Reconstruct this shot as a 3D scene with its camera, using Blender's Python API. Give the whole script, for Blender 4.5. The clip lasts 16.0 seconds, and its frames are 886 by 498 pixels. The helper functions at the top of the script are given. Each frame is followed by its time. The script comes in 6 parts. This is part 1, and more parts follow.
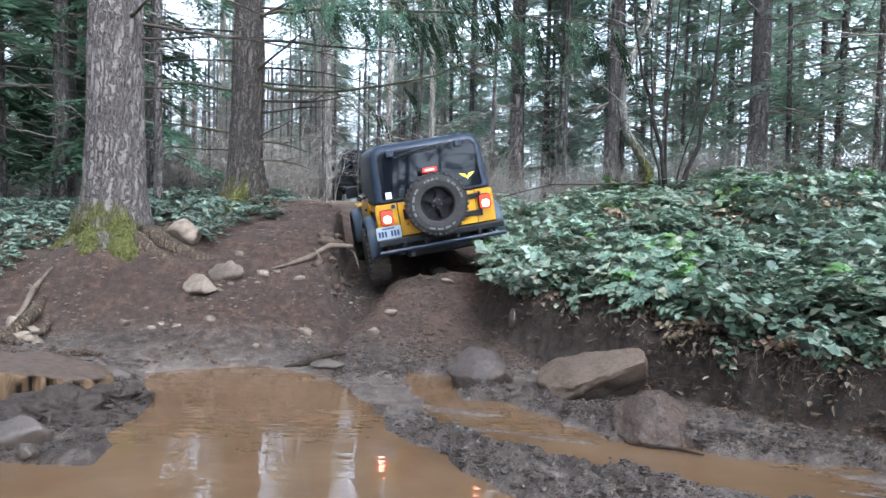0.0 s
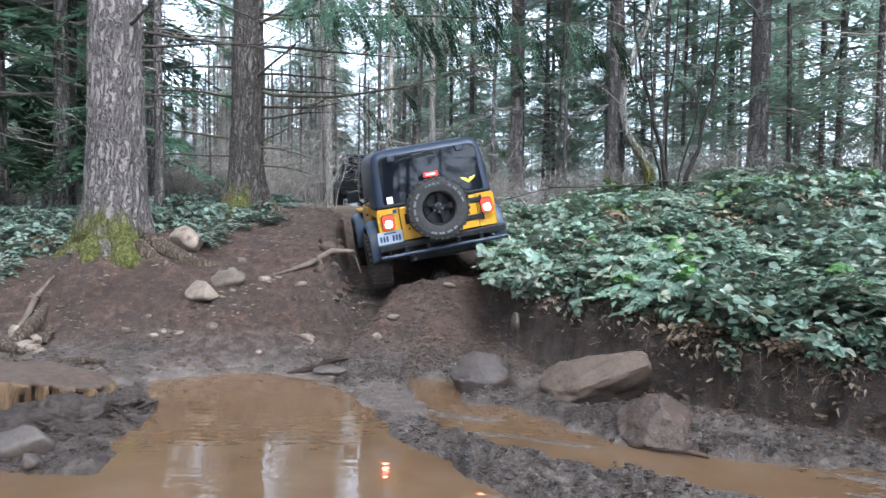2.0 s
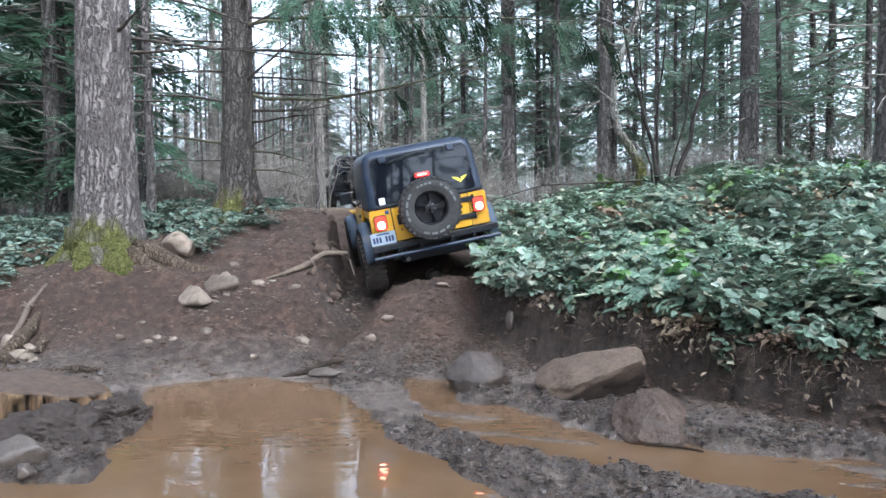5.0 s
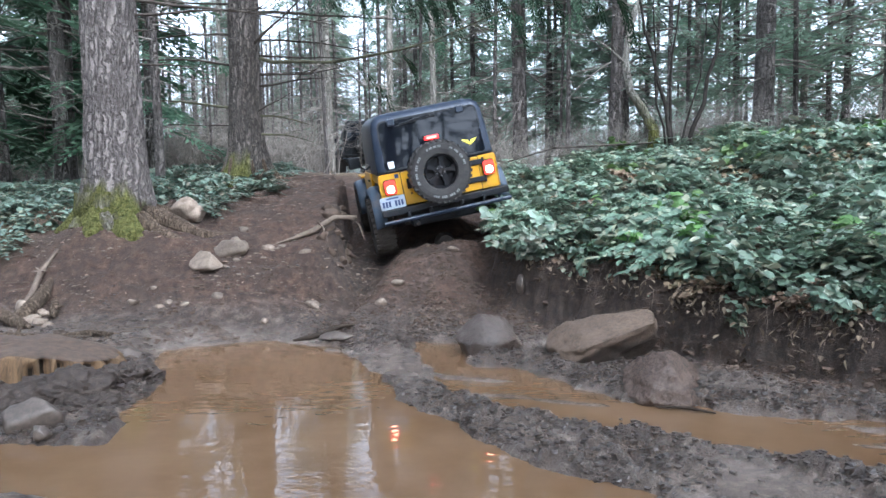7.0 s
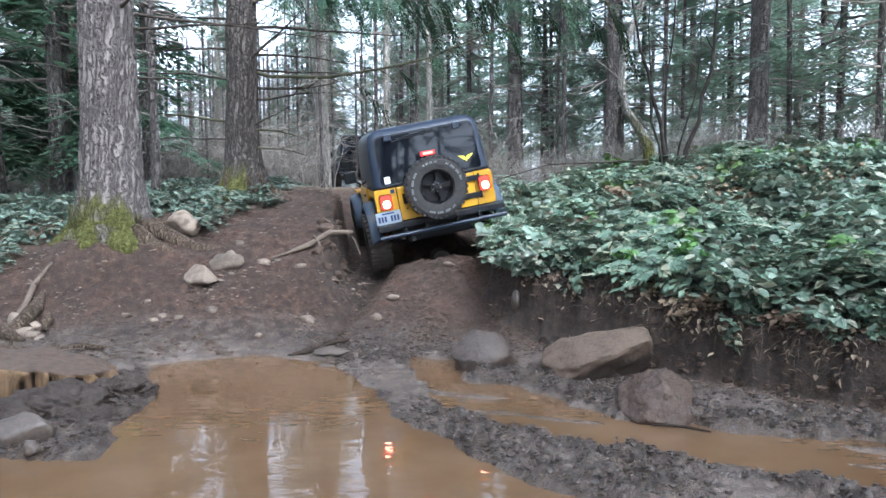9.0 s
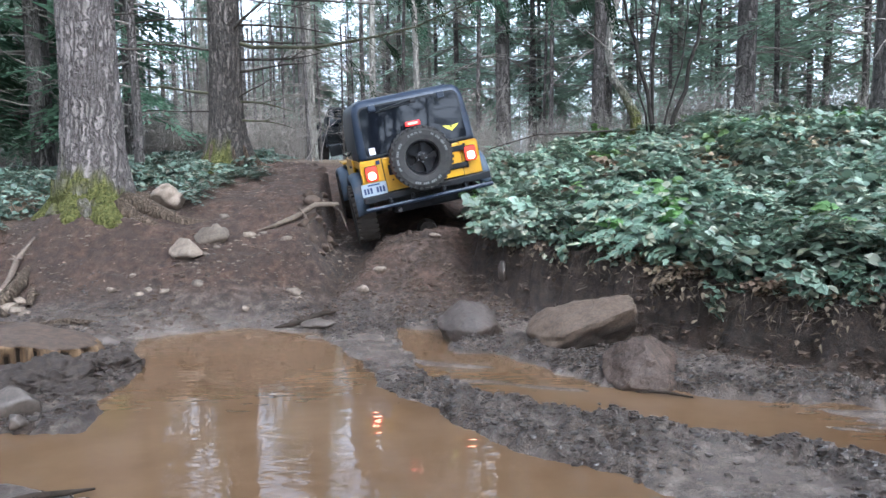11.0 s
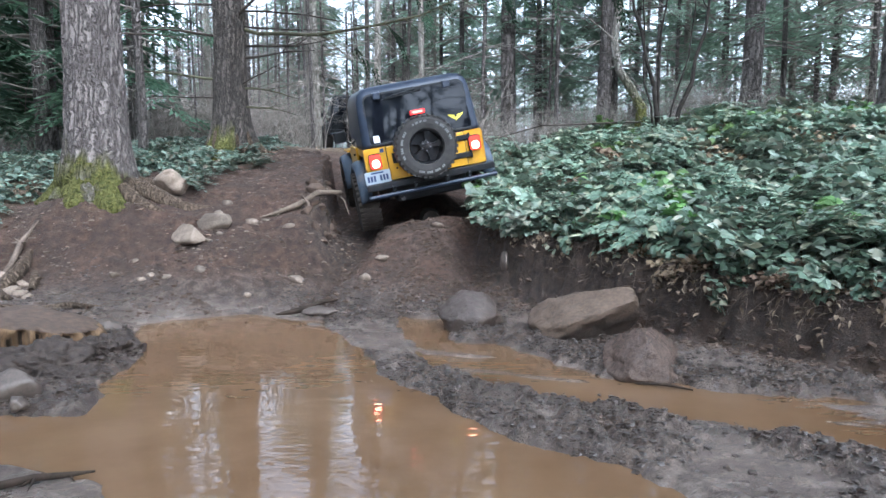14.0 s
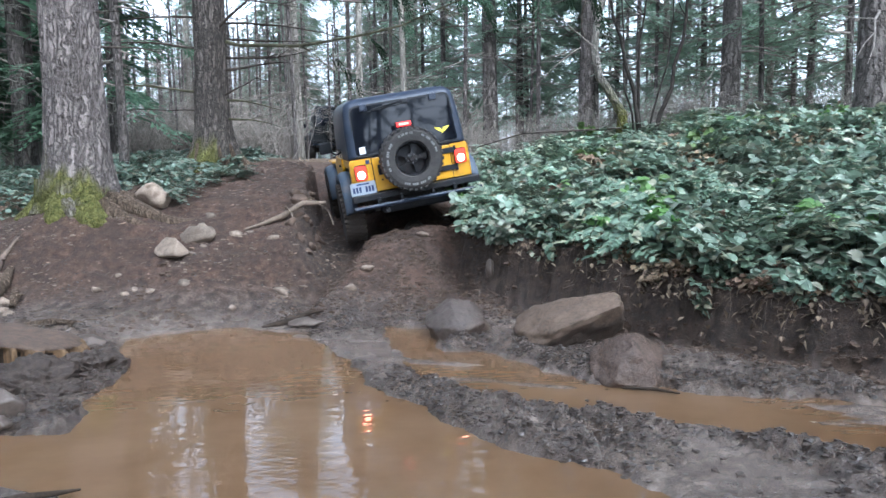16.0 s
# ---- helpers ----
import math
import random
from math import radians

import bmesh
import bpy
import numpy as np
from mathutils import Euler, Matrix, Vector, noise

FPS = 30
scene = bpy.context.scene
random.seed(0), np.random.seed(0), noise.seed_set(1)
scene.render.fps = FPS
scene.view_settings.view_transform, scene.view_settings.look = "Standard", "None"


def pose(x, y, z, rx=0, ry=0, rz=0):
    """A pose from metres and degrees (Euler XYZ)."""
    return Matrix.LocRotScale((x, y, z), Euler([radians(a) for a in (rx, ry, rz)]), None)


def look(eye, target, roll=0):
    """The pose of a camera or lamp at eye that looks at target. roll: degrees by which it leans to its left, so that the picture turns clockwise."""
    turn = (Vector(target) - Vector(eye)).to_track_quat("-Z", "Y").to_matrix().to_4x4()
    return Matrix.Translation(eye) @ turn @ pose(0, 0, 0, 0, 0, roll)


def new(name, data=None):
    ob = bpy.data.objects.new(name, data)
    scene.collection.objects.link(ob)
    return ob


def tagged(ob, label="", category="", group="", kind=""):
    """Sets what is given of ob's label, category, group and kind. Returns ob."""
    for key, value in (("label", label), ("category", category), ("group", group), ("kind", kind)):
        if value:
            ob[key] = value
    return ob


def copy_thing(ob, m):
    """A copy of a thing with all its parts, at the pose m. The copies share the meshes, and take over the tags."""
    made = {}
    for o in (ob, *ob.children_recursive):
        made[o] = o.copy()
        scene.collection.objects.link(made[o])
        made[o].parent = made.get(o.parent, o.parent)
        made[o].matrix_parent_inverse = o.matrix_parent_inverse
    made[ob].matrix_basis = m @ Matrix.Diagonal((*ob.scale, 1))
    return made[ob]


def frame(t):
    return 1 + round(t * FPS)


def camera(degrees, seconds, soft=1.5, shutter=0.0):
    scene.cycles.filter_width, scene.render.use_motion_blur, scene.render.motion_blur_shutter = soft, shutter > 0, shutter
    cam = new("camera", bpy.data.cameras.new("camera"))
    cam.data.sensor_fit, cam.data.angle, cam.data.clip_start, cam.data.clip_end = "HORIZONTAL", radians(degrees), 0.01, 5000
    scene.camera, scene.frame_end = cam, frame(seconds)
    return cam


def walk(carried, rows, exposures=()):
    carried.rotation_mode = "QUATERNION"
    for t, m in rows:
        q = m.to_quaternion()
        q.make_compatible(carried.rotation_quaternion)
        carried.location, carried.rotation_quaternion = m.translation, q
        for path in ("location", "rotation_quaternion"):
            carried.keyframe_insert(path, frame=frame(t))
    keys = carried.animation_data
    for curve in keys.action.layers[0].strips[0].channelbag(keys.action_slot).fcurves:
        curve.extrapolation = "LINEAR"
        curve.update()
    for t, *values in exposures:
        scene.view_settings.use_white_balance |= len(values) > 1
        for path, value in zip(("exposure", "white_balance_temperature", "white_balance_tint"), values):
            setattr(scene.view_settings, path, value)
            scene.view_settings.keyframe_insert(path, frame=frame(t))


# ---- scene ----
cam = camera(64.0, 16.0)
PATH = [
    (0, (-0.065, -0.049, 1.593), (-0.049, 1.949, 1.504), 1.5),
    (0.5, (-0.065, -0.044, 1.603), (-0.056, 1.954, 1.517), 1.4),
    (1, (-0.057, -0.045, 1.605), (-0.043, 1.953, 1.525), 0.6),
    (1.5, (-0.061, -0.039, 1.6), (-0.051, 1.959, 1.513), 1.0),
    (2, (-0.069, -0.043, 1.606), (-0.057, 1.955, 1.526), 0.9),
    (2.5, (-0.062, -0.043, 1.597), (-0.047, 1.955, 1.514), 0.7),
    (3, (-0.062, -0.054, 1.603), (-0.042, 1.945, 1.522), 0.4),
    (3.5, (-0.057, -0.05, 1.601), (-0.037, 1.949, 1.53), 0.4),
    (4, (-0.049, -0.048, 1.609), (-0.022, 1.95, 1.53), -0.0),
    (6.5, (-0.034, -0.03, 1.608), (-0.023, 1.968, 1.525), -0.8),
    (7, (-0.038, 0.001, 1.583), (-0.043, 1.993, 1.406), -0.7),
    (7.5, (-0.034, -0.002, 1.586), (-0.023, 1.99, 1.408), -1.0),
    (8, (-0.028, -0.002, 1.587), (-0.011, 1.988, 1.388), -1.5),
    (8.5, (-0.037, 0.001, 1.586), (-0.021, 1.991, 1.391), -1.1),
    (9, (-0.047, 0, 1.593), (-0.037, 1.995, 1.457), -0.2),
    (9.5, (-0.014, 0.028, 1.558), (0.011, 2.022, 1.41), 1.3),
    (10, (-0.008, 0.017, 1.575), (0.027, 2.007, 1.384), 0.4),
    (12.5, (0, 0.002, 1.572), (0.038, 1.989, 1.349), -1.0),
    (13, (0, 0.007, 1.571), (0.039, 1.993, 1.341), -0.7),
    (13.5, (-0.002, 0.004, 1.573), (0.033, 1.99, 1.339), 0.4),
    (14, (0.001, 0.011, 1.565), (0.03, 1.996, 1.325), 0.1),
    (14.5, (-0.008, 0, 1.566), (0.033, 1.986, 1.334), -0.8),
    (15, (0, 0.002, 1.559), (0.055, 1.989, 1.342), -0.2),
    (15.5, (0.001, 0.003, 1.568), (0.055, 1.992, 1.365), -0.9),
    (16, (-0.004, 0.005, 1.567), (0.068, 1.992, 1.351), -0.8),
]
walk(cam, [(t, look(eye, target, roll)) for t, eye, target, roll in PATH], exposures=[(0, 2.83, 5300, 8), (16, 2.83, 5250, 8)])

# ---- light: a bright overcast day above a conifer wood ----
world = bpy.data.worlds.new("world")
scene.world = world
world.use_nodes = True
wn, wl = world.node_tree.nodes, world.node_tree.links
sky = wn.new("ShaderNodeTexSky")
sky.sky_type, sky.sun_disc = "NISHITA", False
sky.sun_elevation, sky.sun_rotation = radians(48), radians(152)
sky.air_density, sky.dust_density, sky.ozone_density = 1.0, 4.0, 1.0
grey = wn.new("ShaderNodeHueSaturation")
grey.inputs["Saturation"].default_value = 0.22
wl.new(sky.outputs[0], grey.inputs["Color"])
wl.new(grey.outputs[0], wn["Background"].inputs["Color"])
wn["Background"].inputs["Strength"].default_value = 0.12
sun = new("sun", bpy.data.lights.new("sun", "SUN"))
sun.data.energy, sun.data.angle, sun.data.color = 0.5, radians(50), (1.0, 0.97, 0.92)
sun.matrix_world = look((8, -8, 18.9), (0, 7, 0))

# ---- materials ----
def nodes_of(name, rough=0.8, metal=0.0, spec=0.5):
    m = bpy.data.materials.new(name)
    m.use_nodes = True
    b = m.node_tree.nodes["Principled BSDF"]
    b.inputs["Roughness"].default_value, b.inputs["Metallic"].default_value = rough, metal
    b.inputs["Specular IOR Level"].default_value = spec
    return m, m.node_tree.nodes, m.node_tree.links, b


def noise_node(n, l, scale, detail=6.0, rough=0.6, stretch=(1, 1, 1), space="Object"):
    tc, mp, ns = n.new("ShaderNodeTexCoord"), n.new("ShaderNodeMapping"), n.new("ShaderNodeTexNoise")
    mp.inputs["Scale"].default_value = stretch
    ns.inputs["Scale"].default_value, ns.inputs["Detail"].default_value, ns.inputs["Roughness"].default_value = scale, detail, rough
    l.new(tc.outputs[space], mp.inputs[0])
    l.new(mp.outputs[0], ns.inputs["Vector"])
    return ns.outputs["Fac"]


def ramp_node(n, l, fac, stops):
    r = n.new("ShaderNodeValToRGB")
    while len(r.color_ramp.elements) < len(stops):
        r.color_ramp.elements.new(0.5)
    for e, (p, c) in zip(r.color_ramp.elements, stops):
        e.position, e.color = p, (*c, 1)
    l.new(fac, r.inputs[0])
    return r.outputs[0]


def mix_node(n, l, fac, a, b, mode="MIX"):
    m = n.new("ShaderNodeMix")
    m.data_type, m.blend_type = "RGBA", mode
    for sock, v in ((m.inputs[0], fac), (m.inputs[6], a), (m.inputs[7], b)):
        if isinstance(v, (int, float)):
            sock.default_value = v
        elif isinstance(v, tuple):
            sock.default_value = (*v, 1)
        else:
            l.new(v, sock)
    return m.outputs[2]


def bump_node(n, l, height, strength, dist, b):
    u = n.new("ShaderNodeBump")
    u.inputs["Strength"].default_value, u.inputs["Distance"].default_value = strength, dist
    l.new(height, u.inputs["Height"])
    l.new(u.outputs[0], b.inputs["Normal"])


def simple(name, c1, c2, scale=20, rough=0.8, metal=0.0, bump=0.0, dist=0.01, stretch=(1, 1, 1), spec=0.5, vary=0.0):
    """Two tones of noise, a finer grain on top, and a bump."""
    m, n, l, b = nodes_of(name, rough, metal, spec)
    f1 = noise_node(n, l, scale, 8, 0.65, stretch)
    f2 = noise_node(n, l, scale * 7, 4, 0.6, stretch)
    col = ramp_node(n, l, f1, ((0.35, c1), (0.65, c2)))
    col = mix_node(n, l, 0.35, col, ramp_node(n, l, f2, ((0.3, tuple(v * 0.6 for v in c1)), (0.7, tuple(min(1, v * 1.25) for v in c2)))))
    if vary:
        oi, hs = n.new("ShaderNodeObjectInfo"), n.new("ShaderNodeHueSaturation")
        mr = n.new("ShaderNodeMapRange")
        mr.inputs["To Min"].default_value, mr.inputs["To Max"].default_value = 1 - vary, 1 + vary
        l.new(oi.outputs["Random"], mr.inputs["Value"])
        l.new(mr.outputs[0], hs.inputs["Value"])
        l.new(col, hs.inputs["Color"])
        col = hs.outputs[0]
    l.new(col, b.inputs["Base Color"])
    if bump:
        bump_node(n, l, f1, bump, dist, b)
    return m


def leafy(name, dark, light, rough=0.45, trans=0.25, alt=None, spec=0.5):
    """Leaves: each one its own tone, some light through them."""
    m, n, l, b = nodes_of(name, rough, 0, spec)
    g = n.new("ShaderNodeNewGeometry")
    stops = [(0.0, dark), (0.72, light)] + ([(0.90, alt)] if alt else [])
    col = ramp_node(n, l, g.outputs["Random Per Island"], stops)
    col = mix_node(n, l, 0.3, col, ramp_node(n, l, noise_node(n, l, 3.0), ((0.3, dark), (0.7, light))))
    oi, hs, mr, mh = n.new("ShaderNodeObjectInfo"), n.new("ShaderNodeHueSaturation"), n.new("ShaderNodeMapRange"), n.new("ShaderNodeMapRange")
    for q, lo, hi in ((mr, 0.7, 1.3), (mh, 0.475, 0.515)):
        q.inputs["To Min"].default_value, q.inputs["To Max"].default_value = lo, hi
        l.new(oi.outputs["Random"], q.inputs["Value"])
    l.new(mr.outputs[0], hs.inputs["Value"])
    l.new(mh.outputs[0], hs.inputs["Hue"])
    l.new(col, hs.inputs["Color"])
    col = hs.outputs[0]
    l.new(col, b.inputs["Base Color"])
    t, s = n.new("ShaderNodeBsdfTranslucent"), n.new("ShaderNodeMixShader")
    l.new(col, t.inputs[0])
    s.inputs[0].default_value = trans
    l.new(b.outputs[0], s.inputs[1])
    l.new(t.outputs[0], s.inputs[2])
    l.new(s.outputs[0], n["Material Output"].inputs["Surface"])
    return m


def ground_material():
    """Wet grey mud by the water, brown soil on the slope, leaf litter in the wood."""
    m, n, l, b = nodes_of("ground_soil")
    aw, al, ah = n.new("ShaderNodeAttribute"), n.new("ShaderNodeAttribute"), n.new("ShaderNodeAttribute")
    aw.attribute_name, al.attribute_name, ah.attribute_name = "wet", "litter", "humus_shade"
    f1, f2, f3 = noise_node(n, l, 2.2), noise_node(n, l, 11, 9, 0.66), noise_node(n, l, 90, 4)
    soil = ramp_node(n, l, f2, ((0.28, (0.024, 0.013, 0.008)), (0.52, (0.083, 0.046, 0.029)), (0.75, (0.165, 0.102, 0.068))))
    mud = ramp_node(n, l, f2, ((0.3, (0.022, 0.015, 0.011)), (0.49, (0.075, 0.053, 0.040)), (0.68, (0.23, 0.18, 0.142))))
    leaf = ramp_node(n, l, f3, ((0.3, (0.05, 0.033, 0.02)), (0.5, (0.14, 0.095, 0.055)), (0.7, (0.27, 0.2, 0.13))))
    soil = mix_node(n, l, ramp_node(n, l, f1, ((0.42, (0, 0, 0)), (0.62, (0.7, 0.7, 0.7)))), soil, (0.045, 0.028, 0.019))
    col = mix_node(n, l, aw.outputs["Fac"], soil, mud)
    ac = n.new("ShaderNodeAttribute")
    ac.attribute_name = "clay"
    col = mix_node(n, l, ac.outputs["Fac"], col, ramp_node(n, l, f2, ((0.3, (0.05, 0.027, 0.017)), (0.55, (0.12, 0.068, 0.044)), (0.75, (0.19, 0.12, 0.083)))))
    af = n.new("ShaderNodeAttribute")
    af.attribute_name = "film"
    f4 = noise_node(n, l, 9, 8, 0.72)
    col = mix_node(n, l, af.outputs["Fac"], col, ramp_node(n, l, f4, ((0.30, (0.060, 0.044, 0.034)), (0.5, (0.125, 0.094, 0.074)), (0.70, (0.22, 0.176, 0.142)))))
    # cut faces: dark topsoil, with the shade under the overhang put into the colour
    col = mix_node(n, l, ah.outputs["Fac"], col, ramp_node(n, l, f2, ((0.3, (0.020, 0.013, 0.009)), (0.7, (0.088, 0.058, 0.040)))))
    col = mix_node(n, l, al.outputs["Fac"], col, leaf)
    ov = n.new("ShaderNodeMath")
    ov.operation = "MULTIPLY_ADD"
    l.new(af.outputs["Fac"], ov.inputs[0])
    ov.inputs[1].default_value, ov.inputs[2].default_value = -0.3, 0.5
    col = mix_node(n, l, ov.outputs[0], col, ramp_node(n, l, f3, ((0.3, (0.22, 0.22, 0.22)), (0.7, (0.78, 0.78, 0.78)))), "OVERLAY")
    l.new(col, b.inputs["Base Color"])
    mr = n.new("ShaderNodeMapRange")
    mr.inputs["To Min"].default_value, mr.inputs["To Max"].default_value = 0.92, 0.2
    wm = n.new("ShaderNodeMath")
    wm.operation = "MULTIPLY"
    l.new(aw.outputs["Fac"], wm.inputs[0])
    l.new(ramp_node(n, l, f1, ((0.35, (0.35, 0.35, 0.35)), (0.6, (1, 1, 1)))), wm.inputs[1])
    l.new(wm.outputs[0], mr.inputs["Value"])
    rf = n.new("ShaderNodeMath")
    rf.operation, rf.use_clamp = "MULTIPLY_ADD", True
    l.new(af.outputs["Fac"], rf.inputs[0])
    rf.inputs[1].default_value = -0.2
    l.new(mr.outputs[0], rf.inputs[2])
    rx = n.new("ShaderNodeMath")
    rx.operation = "MAXIMUM"
    rx.inputs[1].default_value = 0.16
    l.new(rf.outputs[0], rx.inputs[0])
    l.new(rx.outputs[0], b.inputs["Roughness"])
    ad = n.new("ShaderNodeMath")
    ad.operation = "ADD"
    l.new(f2, ad.inputs[0])
    l.new(f3, ad.inputs[1])
    fl = n.new("ShaderNodeMath")
    fl.operation = "MULTIPLY_ADD"
    l.new(af.outputs["Fac"], fl.inputs[0])
    fl.inputs[1].default_value, fl.inputs[2].default_value = -0.6, 1.0
    bh = n.new("ShaderNodeMath")
    bh.operation = "MULTIPLY"
    l.new(ad.outputs[0], bh.inputs[0])
    l.new(fl.outputs[0], bh.inputs[1])
    bump_node(n, l, bh.outputs[0], 1.0, 0.045, b)
    return m


def water_material():
    """Muddy water: an opaque brown body under a smooth, slightly rippled face."""
    m, n, l, b = nodes_of("muddy_water", 0.015)
    f = noise_node(n, l, 0.9)
    l.new(ramp_node(n, l, f, ((0.35, (0.102, 0.058, 0.029)), (0.65, (0.138, 0.084, 0.046)))), b.inputs["Base Color"])
    b.inputs["IOR"].default_value = 1.33
    w = noise_node(n, l, 6.5, 1.2, 0.4, (0.75, 1.7, 1))
    bump_node(n, l, w, 0.10, 0.02, b)
    return m


def bark_material(name, dark, light, moss=False, sc=9.0):
    """Ridged bark: plates stretched along the trunk, dark furrows; moss on the butt by its own patches."""
    m, n, l, b = nodes_of(name, 0.95, 0, 0.2)
    tc, mp, v = n.new("ShaderNodeTexCoord"), n.new("ShaderNodeMapping"), n.new("ShaderNodeTexVoronoi")
    mp.inputs["Scale"].default_value = (1, 1, 0.17)
    wob = noise_node(n, l, 5, 4)
    l.new(tc.outputs["Object"], mp.inputs[0])
    ad = n.new("ShaderNodeVectorMath")
    ad.operation = "ADD"
    l.new(mp.outputs[0], ad.inputs[0])
    sc2 = n.new("ShaderNodeVectorMath")
    sc2.operation = "SCALE"
    sc2.inputs["Scale"].default_value = 0.25
    l.new(wob, sc2.inputs[0])
    l.new(sc2.outputs[0], ad.inputs[1])
    l.new(ad.outputs[0], v.inputs["Vector"])
    v.feature = "DISTANCE_TO_EDGE"
    v.inputs["Scale"].default_value = sc * 2.3
    fine = noise_node(n, l, 45, 6, 0.7, (1, 1, 0.35))
    col = ramp_node(n, l, v.outputs["Distance"], ((0.0, dark), (0.14, tuple(0.7 * a + 0.3 * c for a, c in zip(dark, light))), (0.34, light)))
    col = mix_node(n, l, 0.42, col, ramp_node(n, l, fine, ((0.3, dark), (0.7, tuple(min(1, c * 1.3) for c in light)))))
    if moss:
        at = n.new("ShaderNodeAttribute")
        at.attribute_name = "moss"
        mc = ramp_node(n, l, noise_node(n, l, 22, 8, 0.75), ((0.3, (0.030, 0.030, 0.009)), (0.5, (0.10, 0.10, 0.026)), (0.7, (0.20, 0.185, 0.062))))
        col = mix_node(n, l, at.outputs["Fac"], col, mc)
    l.new(col, b.inputs["Base Color"])
    hm = n.new("ShaderNodeMath")
    hm.operation = "MULTIPLY_ADD"
    rr = ramp_node(n, l, v.outputs["Distance"], ((0.0, (0, 0, 0)), (0.22, (1, 1, 1))))
    l.new(rr, hm.inputs[0])
    hm.inputs[1].default_value = 1.0
    l.new(fine, hm.inputs[2])
    bump_node(n, l, hm.outputs[0], 1.0, 0.035, b)
    return m


def paint(name, c, rough=0.3, metal=0.0, coat=0.0, dirt=0.15, spec=0.5):
    """Car paint or plastic with a thin film of dust and mud flecks."""
    m, n, l, b = nodes_of(name, rough, metal, spec)
    f = noise_node(n, l, 6, 8, 0.7)
    d = ramp_node(n, l, f, ((0.5, (0, 0, 0)), (0.72, (dirt * 3, dirt * 3, dirt * 3))))
    l.new(mix_node(n, l, d, c, (0.16, 0.11, 0.075)), b.inputs["Base Color"])
    b.inputs["Coat Weight"].default_value = coat
    return m


def glow(name, c, strength, base=(0.4, 0.01, 0.01)):
    m, n, l, b = nodes_of(name, 0.2)
    b.inputs["Base Color"].default_value = (*base, 1)
    b.inputs["Emission Color"].default_value = (*c, 1)
    b.inputs["Emission Strength"].default_value = strength
    return m


GROUND, WATER = ground_material(), water_material()
BARK_FIR = bark_material("fir_bark", (0.028, 0.023, 0.020), (0.30, 0.255, 0.232), True, 6.0)
BARK_BROWN = bark_material("brown_fir_bark", (0.018, 0.015, 0.013), (0.165, 0.14, 0.12), True, 6.5)
BARK_FAR = bark_material("wood_bark", (0.032, 0.027, 0.024), (0.19, 0.165, 0.148), False, 6)
BARK_PALE = bark_material("alder_bark", (0.10, 0.09, 0.075), (0.36, 0.33, 0.28), True, 5)
TWIG = simple("dead_twig", (0.10, 0.085, 0.07), (0.26, 0.225, 0.19), 12)
TWIG_MOSS = simple("mossy_twig", (0.032, 0.028, 0.016), (0.105, 0.098, 0.050), 9)
NEEDLE = leafy("conifer_needles", (0.04, 0.085, 0.048), (0.115, 0.185, 0.115), 0.65, 0.38, None, 0.25)
# distance haze put into the needle colour as a paler grey-green
NEEDLE_HAZED = leafy("hazed_conifer_needles", (0.15, 0.21, 0.15), (0.29, 0.375, 0.275), 0.65, 0.58, None, 0.25)
SHRUB_LEAF = leafy("shrub_leaves", (0.058, 0.104, 0.062), (0.218, 0.292, 0.205), 0.33, 0.2, (0.36, 0.34, 0.23))
FERN_LEAF = leafy("fern_leaves", (0.06, 0.095, 0.068), (0.17, 0.225, 0.17), 0.4, 0.2, (0.22, 0.18, 0.12))
DEAD_LEAF = leafy("dry_leaves", (0.10, 0.06, 0.035), (0.27, 0.19, 0.12), 0.7, 0.2, (0.46, 0.37, 0.27))
STONE = simple("field_stone", (0.085, 0.061, 0.043), (0.225, 0.173, 0.129), 9, 0.8, 0, 0.5, 0.02, vary=0.35)
STONE_WET = simple("wet_boulder", (0.04, 0.029, 0.022), (0.115, 0.087, 0.067), 7, 0.5, 0, 0.5, 0.02, vary=0.1)
CLOD = simple("mud_clod", (0.013, 0.009, 0.0065), (0.070, 0.049, 0.036), 22, 0.36, 0, 0.6, 0.01, spec=0.5)
ROOT = simple("bare_root", (0.06, 0.041, 0.028), (0.165, 0.12, 0.085), 9, 0.8, 0, 0.5, 0.01, (1, 1, 1))
ROT = simple("rotten_wood", (0.035, 0.019, 0.009), (0.21, 0.125, 0.058), 7, 0.9, 0, 1.0, 0.04, (3, 3, 0.35))
YELLOW = paint("yellow_paint", (0.60, 0.315, 0.008), 0.35, 0, 0.4, 0.10)
GREYBLUE = paint("grey_plastic", (0.05, 0.068, 0.095), 0.5, 0, 0, 0.12, 0.35)
BLACK = paint("black_plastic", (0.010, 0.011, 0.013), 0.5, 0, 0, 0.04, 0.25)
TOP = paint("hardtop_shell", (0.013, 0.02, 0.036), 0.32, 0, 0.0, 0.03, 0.35)
RUBBER = simple("tyre_rubber", (0.018, 0.017, 0.016), (0.045, 0.04, 0.036), 20, 0.85)
# muddy rubber, its colour darkened to carry the shade below the vehicle
MUDRUBBER_SHADED = simple("shaded_muddy_rubber", (0.015, 0.012, 0.010), (0.055, 0.041, 0.030), 12, 0.85)
LETTER = simple("tyre_lettering", (0.12, 0.12, 0.12), (0.22, 0.22, 0.21), 20, 0.8)
STEEL = paint("dark_rim", (0.014, 0.014, 0.016), 0.4, 0.3, 0, 0.06, 0.3)
CHROME = simple("dull_steel", (0.12, 0.12, 0.125), (0.26, 0.26, 0.265), 20, 0.35, 0.9)
LAMP_RED = glow("lit_red_lens", (1.0, 0.07, 0.035), 0.32)
